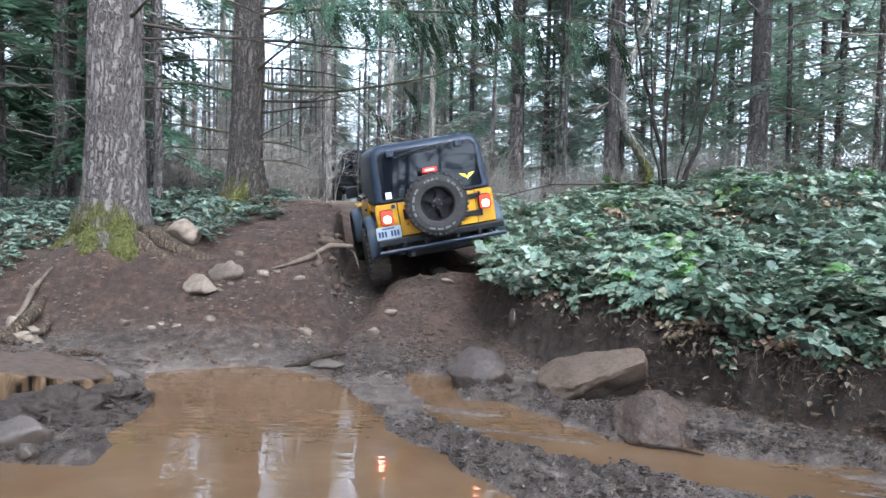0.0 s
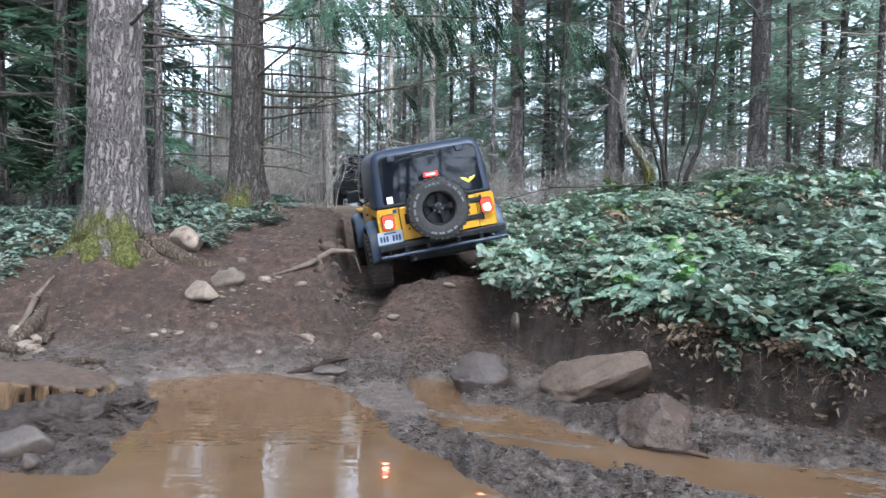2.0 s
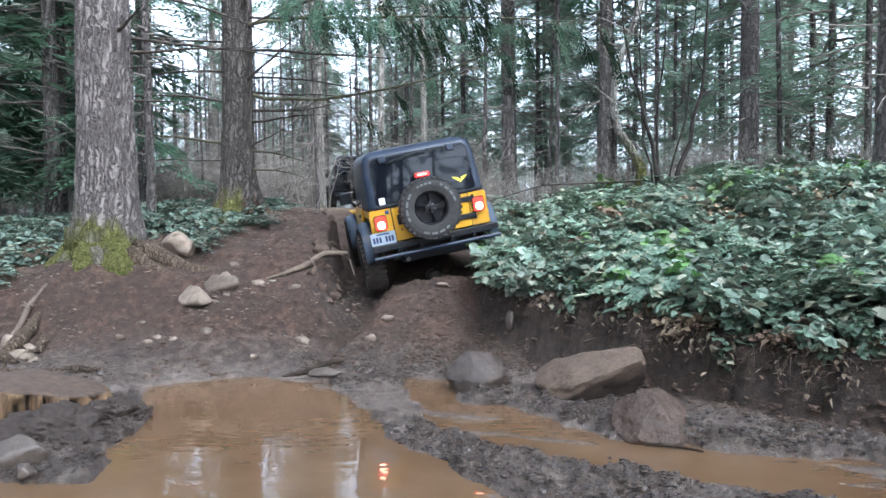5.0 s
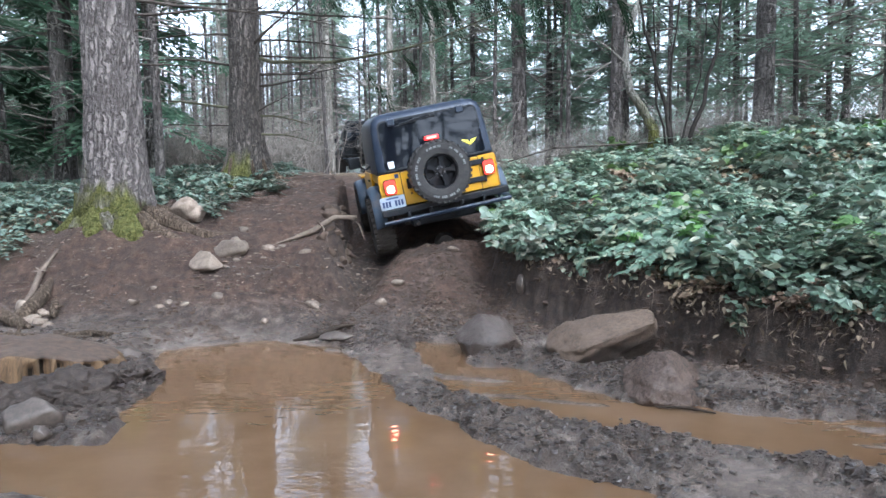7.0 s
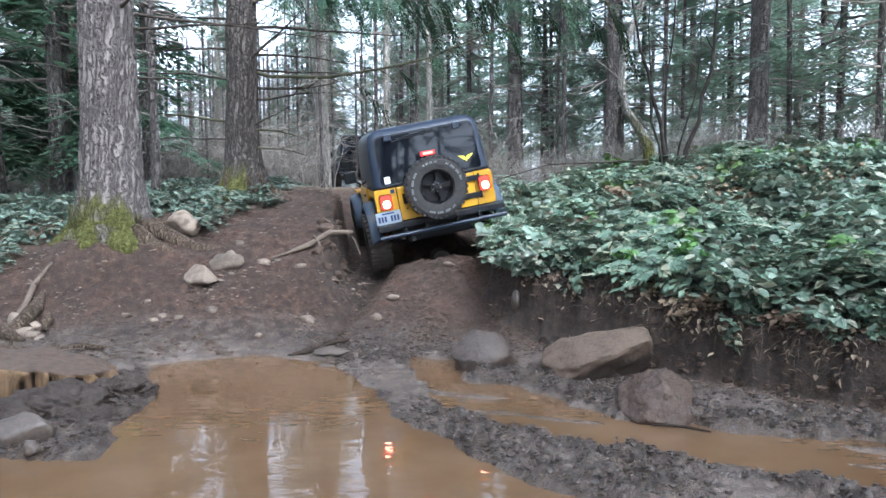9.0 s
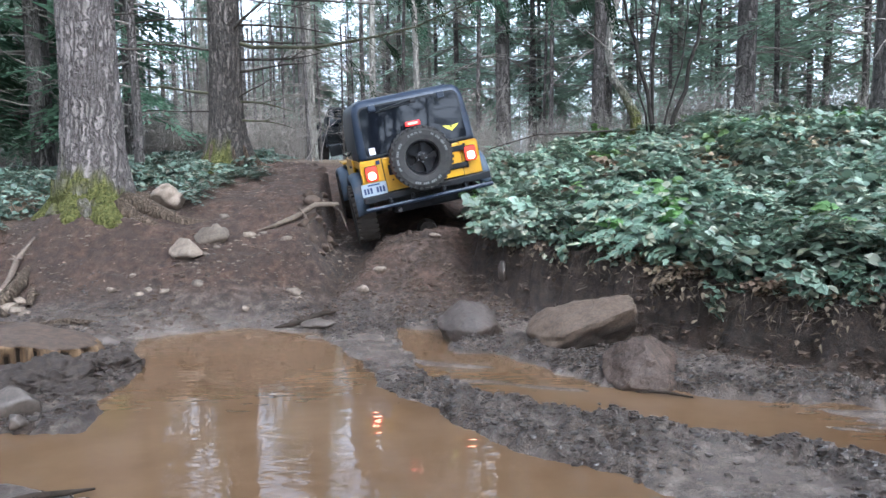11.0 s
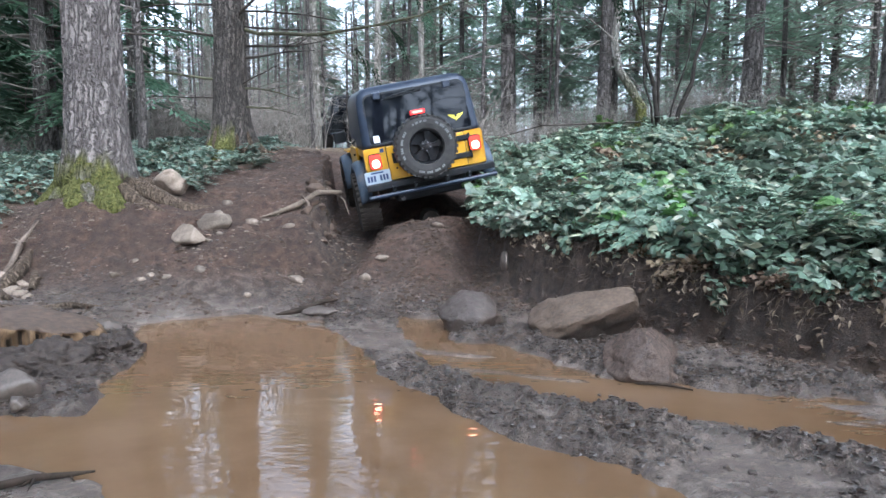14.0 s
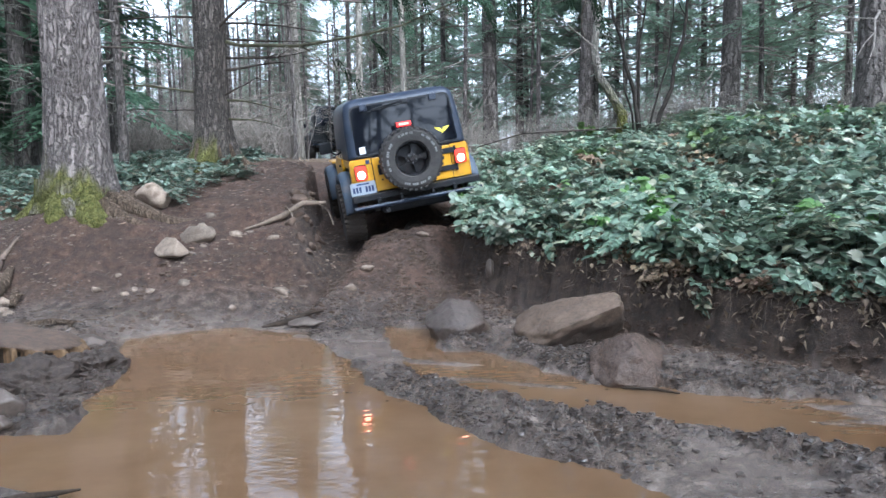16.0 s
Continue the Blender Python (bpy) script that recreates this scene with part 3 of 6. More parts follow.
def conifer(seed, rad, tall, crown_from, reach, boughs, mat=BARK_FAR, leaf=NEEDLE, sprays=7, dead=14, sides=10, size=0.55):
    """A conifer: bare dead twigs low on the stem, drooping boughs with needle sprays above."""
    rng = random.Random(seed)
    thing = empty("conifer")
    add_trunk(thing, rad, tall, rng, mat, sides=sides, rings=14, flare=0.25, lean=(rng.uniform(-0.012, 0.012), rng.uniform(-0.012, 0.012)))
    tv, tf, nv, nf = [], [], [], []
    for i in range(dead):
        z = rng.uniform(0.8, crown_from + 2.5)
        a = rng.uniform(0, 6.28)
        path = bent((0, 0, z), (math.cos(a), math.sin(a), rng.uniform(-0.25, 0.3)), rng.uniform(0.5, reach * 0.75), 5, rng, 0.2, 0.03)
        tube(tv, tf, path, [0.016, 0.013, 0.010, 0.008, 0.006, 0.003], 4)
        for _ in range(2):
            j = rng.randint(1, 4)
            sub = bent(path[j], Vector((math.cos(a + rng.uniform(-1, 1)), math.sin(a + rng.uniform(-1, 1)), rng.uniform(-0.4, 0.3))), rng.uniform(0.2, 0.6), 2, rng, 0.2)
            tube(tv, tf, sub, [0.007, 0.005, 0.002], 3)
    for i in range(boughs):
        f = (i + rng.random()) / boughs
        z = crown_from + (tall - crown_from) * f
        a = rng.uniform(0, 6.28)
        ln = reach * (1 - 0.75 * f) * rng.uniform(0.6, 1.15) * (0.55 + 0.45 * min(1, f * 6))
        path = bent((0, 0, z), (math.cos(a), math.sin(a), rng.uniform(-0.15, 0.2)), ln, 5, rng, 0.1, 0.05)
        tube(tv, tf, path, [0.03, 0.024, 0.018, 0.012, 0.008, 0.004], 4)
        for _ in range(sprays):
            j = rng.uniform(0.8, 5)
            p = path[min(int(j), 4)].lerp(path[min(int(j), 4) + 1], j - min(int(j), 4)) if j < 5 else path[5]
            b = a + rng.uniform(-1.2, 1.2)
            spray(nv, nf, p, (math.cos(b), math.sin(b), rng.uniform(-0.5, 0.0)), size * rng.uniform(0.7, 1.3), size * 0.40, rng, 0.35, 6)
    tagged(arrays("branchwork", tv, tf, TWIG, thing, True), kind="stuff")
    if nv:
        tagged(arrays("crown", nv, nf, leaf, thing), kind="stuff")
    return thing


def place(x, y, rz=0.0, dz=0.0, s=1.0):
    return pose(x, y, ground_z(x, y) + dz, 0, 0, rz) @ Matrix.Diagonal((s, s, s, 1))


def unscale(ob):
    """Takes the first one's own size out of its copies."""
    return Matrix.Diagonal((1 / ob.scale.x, 1 / ob.scale.y, 1 / ob.scale.z, 1))


def near_fir(name, x, y, rad, seed, tall, label, moss_to, lean, branches, buttress=(), flare=0.45, bark=None):
    """One of the two big firs beside the trail: ridged bark, mossy flared butt, dead branches."""
    rng = random.Random(seed)
    thing = empty(name)
    add_trunk(thing, rad, tall, rng, bark or BARK_FIR, sides=120, rings=160, flare=flare, ridged=0.020, lean=lean, moss_to=moss_to)
    for z, ang, ln, rr, up, green in branches:
        v, f = [], []
        a = radians(ang)
        path = bent((math.cos(a) * rad * 0.7, math.sin(a) * rad * 0.7, z), (math.cos(a), math.sin(a), up), ln, 9, rng, 0.10, 0.012)
        tube(v, f, path, [rr * (1 - 0.09 * i) for i in range(10)], 7)
        for _ in range(int(ln * 3)):
            j = rng.randint(2, 8)
            w = a + rng.choice((-1, 1)) * rng.uniform(0.5, 1.1)
            tube(v, f, bent(path[j], (math.cos(w), math.sin(w), rng.uniform(-0.3, 0.3)), rng.uniform(0.2, 0.7), 4, rng, 0.2), [rr * 0.4, rr * 0.33, rr * 0.26, rr * 0.2, rr * 0.1], 4)
        arrays("branch", v, f, TWIG_MOSS if green else TWIG_NEAR, thing, True)
    for ang, ln, rr in buttress:
        v, f = [], []
        a = radians(ang)
        path = [Vector((math.cos(a) * rad * 0.75, math.sin(a) * rad * 0.75, 0.30))]
        gz = ground_z(x, y)
        for i in range(1, 7):
            d = rad * 0.75 + ln * i / 6
            px, py = math.cos(a + 0.06 * i) * d, math.sin(a + 0.06 * i) * d
            path.append(Vector((px, py, ground_z(x + px, y + py) - gz + 0.06 - 0.02 * i + 0.14 * math.exp(-i / 1.5))))
        tube(v, f, path, [rr * (1.3 - 0.14 * i) for i in range(7)], 10)
        mossy = 150 < ang % 360 < 300 and moss_to > 0.5
        ob = arrays("root", v, f, bark or BARK_FIR if mossy else ROOT_BARK, thing, True)
        if mossy:
            at = ob.data.attributes.new("moss", "FLOAT", "POINT")
            at.data.foreach_set("value", np.array([max(0.0, min(1.0, 0.9 + 1.5 * noise.noise(Vector(c) * 4))) for c in v], np.float32))
    thing.matrix_world = pose(x, y, ground_z(x, y))
    return tagged(thing, label, "tree", "firs beside the trail")


def build_trees():
    near_fir("fir_tree", -4.21, 9.06, 0.36, 1, 17, "big fir with grey furrowed bark and mossy butt", 0.56, (-0.008, 0.0),
             [(1.95, 5, 0.9, 0.018, 0.1, 0), (2.55, 0, 1.9, 0.022, 0.04, 0), (2.75, 8, 2.6, 0.024, 0.02, 0), (2.75, -30, 0.6, 0.03, 0.5, 0), (3.3, 20, 2.4, 0.02, 0.0, 0), (2.35, 2, 0.4, 0.016, 0.0, 0), (3.9, 200, 2.0, 0.03, -0.1, 0), (4.4, 60, 2.5, 0.03, 0.0, 0)],
             [(-25, 1.25, 0.12), (-45, 0.8, 0.12), (-68, 0.55, 0.13), (-92, 0.30, 0.17), (-118, 0.28, 0.18), (-145, 0.30, 0.18), (8, 0.8, 0.10), (188, 0.28, 0.16)], 0.50)
    near_fir("fir_tree", -3.36, 12.05, 0.27, 2, 20, "tall fir with brown furrowed bark and dead branches", 0.40, (0.0, 0.0),
             [(0.75, -8, 1.0, 0.022, 0.0, 1), (1.05, -5, 1.0, 0.024, 0.02, 1), (1.1, -20, 0.9, 0.016, 0.55, 0), (1.55, 0, 1.3, 0.024, 0.05, 0), (1.75, 5, 1.6, 0.026, 0.08, 0), (2.05, 2, 1.9, 0.022, 0.06, 0), (2.3, 0, 2.1, 0.022, 0.1, 0),
              (2.2, -25, 1.2, 0.03, 0.65, 0), (3.1, -15, 1.7, 0.03, 0.6, 0), (2.75, 3, 2.6, 0.03, 0.02, 0), (3.3, -5, 3.0, 0.025, 0.0, 0), (1.2, 175, 1.9, 0.026, 0.12, 1), (1.9, 180, 2.4, 0.022, 0.15, 0), (2.4, 178, 2.2, 0.022, 0.1, 0), (2.9, 172, 2.3, 0.02, 0.04, 0), (0.9, 185, 1.1, 0.015, 0.1, 0)],
             [(-60, 0.5, 0.10), (-120, 0.5, 0.12), (200, 0.5, 0.12), (-10, 0.5, 0.10)], 0.75, BARK_BROWN)
    rng = random.Random(5)
    kinds = [conifer(11, 0.11, 13, 3.2, 2.4, 34, dead=34), conifer(12, 0.15, 14, 4.2, 2.8, 36, dead=38), conifer(13, 0.06, 8.5, 1.0, 2.2, 42, BARK_FAR, NEEDLE_HAZED, 8, 20, 8, 0.55),
             conifer(14, 0.06, 10, 4.5, 1.3, 9, BARK_PALE, NEEDLE_HAZED, 6, 34, 7, 0.45), conifer(15, 0.045, 9, 5.0, 1.0, 6, BARK_FAR, NEEDLE_HAZED, 5, 34, 6, 0.4), conifer(16, 0.09, 7, 0.7, 2.1, 50, BARK_FAR, NEEDLE, 9, 8, 8, 0.6),
             conifer(17, 0.065, 9, 1.3, 2.7, 42, BARK_FAR, NEEDLE_HAZED, 9, 30, 8, 0.6), conifer(18, 0.055, 6.5, 4.5, 1.2, 0, BARK_FAR, NEEDLE_HAZED, 0, 46, 6, 0.4)]
    labels = ["dark-stemmed conifer with dead lower twigs", "tall brown conifer with high green boughs", "slim conifer with haze-paled green boughs", "pale slender stem with sparse foliage", "thin bare sapling stem in the wood", "young dark green conifer with boughs to the ground", "conifer with wide drooping haze-paled green boughs", "thin bare stem with dead twigs"]
    for k, lb in zip(kinds, labels):
        tagged(k, lb, "tree", "trees of the wood")
    used = set()

    def sky_gap(q):
        """Directions in which the canopy is open."""
        return -0.385 < q < -0.325 or -0.25 < q < -0.215

    def plant(k, x, y, s, turn=None):
        m = place(x, y, rng.uniform(0, 360) if turn is None else turn, -0.05, s)
        if k in used:
            copy_thing(kinds[k], m @ unscale(kinds[k]))
        else:
            kinds[k].matrix_basis = m
            used.add(k)

    # single trees that stand out
    for k, x, y, s in [(0, 2.1, 20, 1.9), (1, 6.62, 15, 1.35), (1, 7.15, 11, 1.7), (0, -7.5, 14, 1.35), (0, -8.7, 14, 1.2), (7, -4.66, 11.5, 1.3), (3, -8.3, 16, 1.7), (5, -7.9, 15.0, 1.6), (5, -9.6, 12.8, 1.6), (5, -5.6, 13.6, 0.95),
                       (5, -10.5, 15, 2.0), (0, 4.05, 17, 1.5), (6, 1.0, 24, 1.4), (2, 3.9, 25, 1.2), (6, 5.2, 21, 1.4), (2, 7.8, 18, 1.2), (6, 9.5, 17, 1.4), (2, 3.4, 23, 1.4), (6, 8.3, 13.5, 1.0), (2, 5.6, 16.5, 0.75), (2, 3.0, 21, 0.95), (6, 6.8, 24, 1.4),
                       (3, -1.3, 17, 1.4), (3, -3.0, 19, 1.7), (4, -2.7, 16, 1.1), (7, -4.5, 18, 0.62), (7, -5.0, 17, 0.6), (4, -1.8, 20, 1.3), (4, -0.7, 21, 1.2), (3, -3.5, 21, 1.8), (7, -5.4, 16.5, 0.58), (4, 3.1, 18, 1.4), (4, 5.0, 16, 1.2), (3, 7.1, 20, 1.6), (4, 8.0, 16.5, 1.4),
                       (6, 12.5, 23.5, 1.5), (2, 11.2, 21, 1.2), (2, 14.6, 30, 1.3)]:
        plant(k, x, y, s)
    n = 0
    while n < 150:
        d = 18 + 44 * rng.random() ** 1.15
        x, y = rng.uniform(-0.75, 0.75) * d, d
        if abs(x - axis_mid(y)) < 1.6 and y < 32:
            continue
        if x < -0.44 * d:
            k = rng.choice((0, 5, 5, 6, 3, 4, 5, 2))
        elif x < 0.0:
            k = rng.choice((3, 4, 3, 4, 4, 3, 3, 4))
            if sky_gap(x / y):
                k = 7
        else:
            k = rng.choice((3, 4, 2, 4, 4, 3, 6, 4, 7, 3))
        plant(k, x, y, rng.uniform(1.0, 1.6) if k != 7 else 0.034 * y * rng.uniform(0.75, 1))
        n += 1
    # the far wood, thin and grey-green with haze in its needle colour, past counting
    far = [conifer(21, 0.045, 9, 1.0, 1.7, 28, BARK_FAR, NEEDLE_HAZED, 4, 10, 5, 0.8), conifer(22, 0.04, 10, 2.0, 1.4, 18, BARK_PALE, NEEDLE_HAZED, 4, 16, 5, 0.7)]
    verts, faces, mats, count = [], [], [], 0
    for i in range(212):
        y = rng.uniform(38, 80) if i < 90 or i > 121 else rng.uniform(26, 46)
        x = (rng.uniform(-0.75, 0.72) if i < 90 else rng.uniform(-0.36, 0.06) if i < 122 else rng.uniform(-0.62, 0.35)) * y
        if abs(x - axis_mid(y)) < 1.3 and y < 34:
            continue
        size = rng.uniform(1.0, 1.7) * (1 if i < 122 else 0.42)
        if sky_gap(x / y):
            size = min(size, 0.017 * y)
        m = np.array(place(x, y, rng.uniform(0, 360), -0.1, size))
        for ob in far[i % 2].children:
            co = np.empty(len(ob.data.vertices) * 3)
            ob.data.vertices.foreach_get("co", co)
            verts.append(co.reshape(-1, 3) @ m[:3, :3].T + m[:3, 3])
            ix = np.empty(len(ob.data.loops), int)
            ob.data.loops.foreach_get("vertex_index", ix)
            faces.append(ix.reshape(-1, 4) + count)
            mats += [{"trunk": 0, "branchwork": 1}.get(ob.name.split(".")[0], 2)] * (len(ix) // 4)
            count += len(verts[-1])
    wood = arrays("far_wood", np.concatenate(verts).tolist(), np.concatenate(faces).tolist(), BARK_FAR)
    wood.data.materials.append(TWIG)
    wood.data.materials.append(NEEDLE_HAZED)
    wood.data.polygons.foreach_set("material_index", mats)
    tagged(wood, "far wood of slim conifers, tinted grey-green with haze", "woodland", kind="stuff")
    for q in far:
        for ob in list(q.children):
            bpy.data.objects.remove(ob)
        bpy.data.objects.remove(q)
    # the wood goes on behind and beside, unseen, added to darken reflections
    for _ in range(90):
        a, d = rng.uniform(2.4, 7.0), rng.uniform(15, 38)
        x, y = d * math.cos(a), d * math.sin(a) + 1
        if (y < -7 or abs(x) > 13):
            plant(rng.choice((0, 6, 5, 2, 1, 0)), x, y, rng.uniform(1.0, 1.5))
    for i in range(46):
        y = rng.uniform(17, 38)
        plant(7, rng.uniform(-0.42, -0.01) * y, y, 0.034 * y * rng.uniform(0.75, 1))
    # unseen tall firs added round the clearing; their crowns close over and shade it
    for x, y, sz in ((-7.2, 1.6, 1.7), (-6.0, -3.4, 1.6), (-9.5, 4.6, 1.6), (5.6, -3.8, 1.7), (7.6, 0.8, 1.6), (9.6, 4.0, 1.7), (0.4, -6.2, 1.7), (-3.0, -7.5, 1.6), (3.5, -8.0, 1.6), (-11, -1.0, 1.7)):
        plant(1, x, y, sz)
    # unseen row behind the viewpoint, added to darken what the rear window mirrors
    for i in range(44):
        plant(rng.choice((5, 6, 5, 2)), -8 + 32 * (i + rng.random()) / 44, rng.uniform(-26, -14), rng.uniform(0.8, 1.15))


def leaning_alder():
    """A pale bent stem with a mossy foot, and the dark many-stemmed bush beside it."""
    rng = random.Random(61)
    t = empty("alder_tree")
    gz = ground_z(3.8, 13)
    v, f = [], []
    path = [Vector(c) for c in ((0, 0, -0.2), (0, 0, 0.45), (-0.2, 0, 0.8), (-0.44, 0, 1.15), (-0.53, 0, 1.65), (-0.44, 0.05, 2.3), (-0.18, 0.1, 2.95), (0.08, 0.2, 3.6), (0.28, 0.3, 5.0), (0.4, 0.3, 7.0))]
    tube(v, f, path, [0.13, 0.10, 0.08, 0.07, 0.066, 0.062, 0.055, 0.048, 0.035, 0.02], 14)
    ob = arrays("trunk", v, f, BARK_PALE, t, True)
    at = ob.data.attributes.new("moss", "FLOAT", "POINT")
    at.data.foreach_set("value", np.array([max(0.0, min(1.0, 3.0 * (0.95 - c[2]))) for c in v], np.float32))
    for i in range(9):
        p = path[rng.randint(4, 8)]
        a = rng.uniform(0, 6.28)
        v, f = [], []
        tube(v, f, bent(p, (math.cos(a), math.sin(a), 0.6), rng.uniform(0.8, 1.8), 6, rng, 0.2), [0.02, 0.016, 0.012, 0.009, 0.007, 0.005, 0.002], 5)
        arrays("branch", v, f, TWIG, t, True)
    t.matrix_world = pose(3.78, 13, gz)
    tagged(t, "pale leaning alder stem with mossy foot", "tree")
    t = empty("vine_maple")
    for ends, rr in (((-0.05, -0.18, -0.46, -0.85), 0.042), ((0.22, 0.52, 0.72, 0.85), 0.045), ((-0.02, -0.06, 0.05, 0.2), 0.028), ((0.12, 0.36, 0.48, 0.72), 0.02), ((-0.1, -0.28, -0.3, -0.42), 0.022)):
        v, f, p = [], [], []
        for k in range(13):
            z = 4.6 * k / 12
            p.append(Vector((float(np.interp(z, [0, 0.45, 1.3, 2.4, 4.6], (0.0,) + ends)) + rng.uniform(-0.03, 0.03), rng.uniform(-0.04, 0.04), z - 0.15)))
        tube(v, f, p, [rr * (1 - 0.075 * i) for i in range(13)], 7)
        for _ in range(5):
            j = rng.randint(5, 11)
            a = rng.uniform(0, 6.28)
            tube(v, f, bent(p[j], (math.cos(a), math.sin(a), rng.uniform(0.0, 0.8)), rng.uniform(0.4, 1.3), 6, rng, 0.25), [rr * 0.3 * (1 - 0.14 * i) for i in range(7)], 4)
        arrays("stem", v, f, DARKSTEM, t, True)
    t.matrix_world = pose(3.64, 11.5, ground_z(3.64, 11.5))
    tagged(t, "bare dark many-stemmed bush", "shrub")


def hanging_boughs():
    """Long green boughs that reach over the trail from the tall fir."""
    rng = random.Random(71)
    for p0, p1, sag, dens in (((-3.2, 12.0, 4.91), (2.3, 10.2, 4.41), 0.12, 1.0), ((-3.1, 12.0, 3.71), (1.2, 10.4, 4.26), -0.35, 0.25), ((-3.15, 12.0, 5.61), (0.4, 10.0, 4.91), 0.1, 1.0), ((-3.2, 11.9, 5.31), (-0.6, 9.6, 4.41), 0.15, 1.0)):
        t = empty("fir_bough")
        a, b = Vector(p0), Vector(p1)
        path = [a.lerp(b, i / 16) + Vector((rng.uniform(-0.05, 0.05), rng.uniform(-0.05, 0.05), sag * 4 * (i / 16) * (1 - i / 16) + rng.uniform(-0.03, 0.03))) - a for i in range(17)]
        v, f, nv, nf = [], [], [], []
        tube(v, f, path, [0.035 * (1 - 0.052 * i) for i in range(17)], 7)
        d = (b - a).normalized()
        for i in range(4, 17):
            for _ in range(3):
                w = Vector((d.y, -d.x, 0)) * rng.choice((-1, 1)) + d * rng.uniform(0.2, 1.0) + Vector((0, 0, rng.uniform(-0.6, 0.0)))
                tw = bent(path[i], w, rng.uniform(0.3, 0.9), 4, rng, 0.2, 0.12)
                tube(v, f, tw, [0.008, 0.006, 0.005, 0.003, 0.002], 4)
                if rng.random() < dens:
                    for q in tw[1:]:
                        spray(nv, nf, q, w + Vector((rng.uniform(-0.5, 0.5), rng.uniform(-0.5, 0.5), -0.7)), rng.uniform(0.22, 0.42), 0.085, rng, 0.5, 8)
        arrays("branch", v, f, TWIG_MOSS, t, True)
        if nv:
            tagged(arrays("needles", nv, nf, NEEDLE_DARK, t), kind="stuff")
        t.matrix_world = Matrix.Translation(a)
        tagged(t, "long drooping fir bough with dark needles" if dens > 0.5 else "long mossy bare fir bough", "branch", "boughs over the trail")


NEEDLE_DARK = leafy("dark_needles", (0.012, 0.027, 0.015), (0.04, 0.07, 0.038), 0.7, 0.15, None, 0.15)
TWIG_NEAR = simple("dark_twig", (0.025, 0.02, 0.016), (0.085, 0.07, 0.057), 12, 0.9, spec=0.15)
ROOT_BARK = bark_material("root_bark", (0.045, 0.032, 0.023), (0.20, 0.145, 0.10), False, 9)
DARKSTEM = simple("dark_stem", (0.014, 0.012, 0.010), (0.045, 0.038, 0.032), 9, 0.9, spec=0.1)
build_trees()
leaning_alder()
hanging_boughs()

# ---- vehicles ----
def box(bm, x0, x1, y0, y1, z0, z1, bev=0.0, seg=2):
    r = bmesh.ops.create_cube(bm, size=1)["verts"]
    for v in r:
        v.co = ((x0 + x1) / 2 + v.co.x * (x1 - x0), (y0 + y1) / 2 + v.co.y * (y1 - y0), (z0 + z1) / 2 + v.co.z * (z1 - z0))
    if bev:
        es = list({e for v in r for e in v.link_edges})
        r = bmesh.ops.bevel(bm, geom=es, offset=bev, segments=seg, affect="EDGES", profile=0.5)["verts"]
    return r


def boxed(x0, x1, y0, y1, z0, z1, bev=0.008, seg=2):
    bm = bmesh.new()
    box(bm, x0, x1, y0, y1, z0, z1, bev, seg)
    return bm


def prism(outline, depth, plane="xz", at=0.0, bev=0.0):
    """A flat outline pushed out by depth. plane xz: along y; yz: along x; xy: along z."""
    bm = bmesh.new()
    put3 = {"xz": lambda a, b, d: (a, d, b), "yz": lambda a, b, d: (d, a, b), "xy": lambda a, b, d: (a, b, d)}[plane]
    lo = [bm.verts.new(put3(a, b, at)) for a, b in outline]
    hi = [bm.verts.new(put3(a, b, at + depth)) for a, b in outline]
    bm.faces.new(lo)
    bm.faces.new(hi[::-1])
    n = len(lo)
    for i in range(n):
        bm.faces.new((lo[i], hi[i], hi[(i + 1) % n], lo[(i + 1) % n]))
    bmesh.ops.recalc_face_normals(bm, faces=bm.faces)
    if bev:
        bmesh.ops.bevel(bm, geom=bm.edges[:], offset=bev, segments=2, affect="EDGES")
    return bm


def lathe(profile, segs=48, axis="y"):
    """Turns (radius, along) points about the y axis."""
    bm = bmesh.new()
    rings = [[bm.verts.new((r * math.cos(2 * math.pi * k / segs), a, r * math.sin(2 * math.pi * k / segs))) for k in range(segs)] for r, a in profile]
    for p, q in zip(rings, rings[1:]):
        for k in range(segs):
            s = (k + 1) % segs
            bm.faces.new((p[k], p[s], q[s], q[k]))
    bmesh.ops.recalc_face_normals(bm, faces=bm.faces)
    return bm


def rounded(x0, x1, z0, z1, r, n=4):
    pts = []
    for cx, cz, a0 in ((x1 - r, z1 - r, 0), (x0 + r, z1 - r, 90), (x0 + r, z0 + r, 180), (x1 - r, z0 + r, 270)):
        pts += [(cx + r * math.cos(radians(a0 + 90 * i / n)), cz + r * math.sin(radians(a0 + 90 * i / n))) for i in range(n + 1)]
    return pts


def rod(p, q, r, sides=10):
    v, f = [], []
    tube(v, f, [Vector(p), Vector(q)], [r, r], sides)
    bm = bmesh.new()
    vs = [bm.verts.new(c) for c in v]
    for c in f:
        bm.faces.new([vs[i] for i in c])
    bm.faces.new(vs[:sides][::-1])
    bm.faces.new(vs[sides:])
    bmesh.ops.recalc_face_normals(bm, faces=bm.faces)
    return bm


def join_bm(bms):
    out = bmesh.new()
    me = bpy.data.meshes.new("join")
    for b in bms:
        b.to_mesh(me)
        b.free()
        out.from_mesh(me)
    bpy.data.meshes.remove(me)
    return out


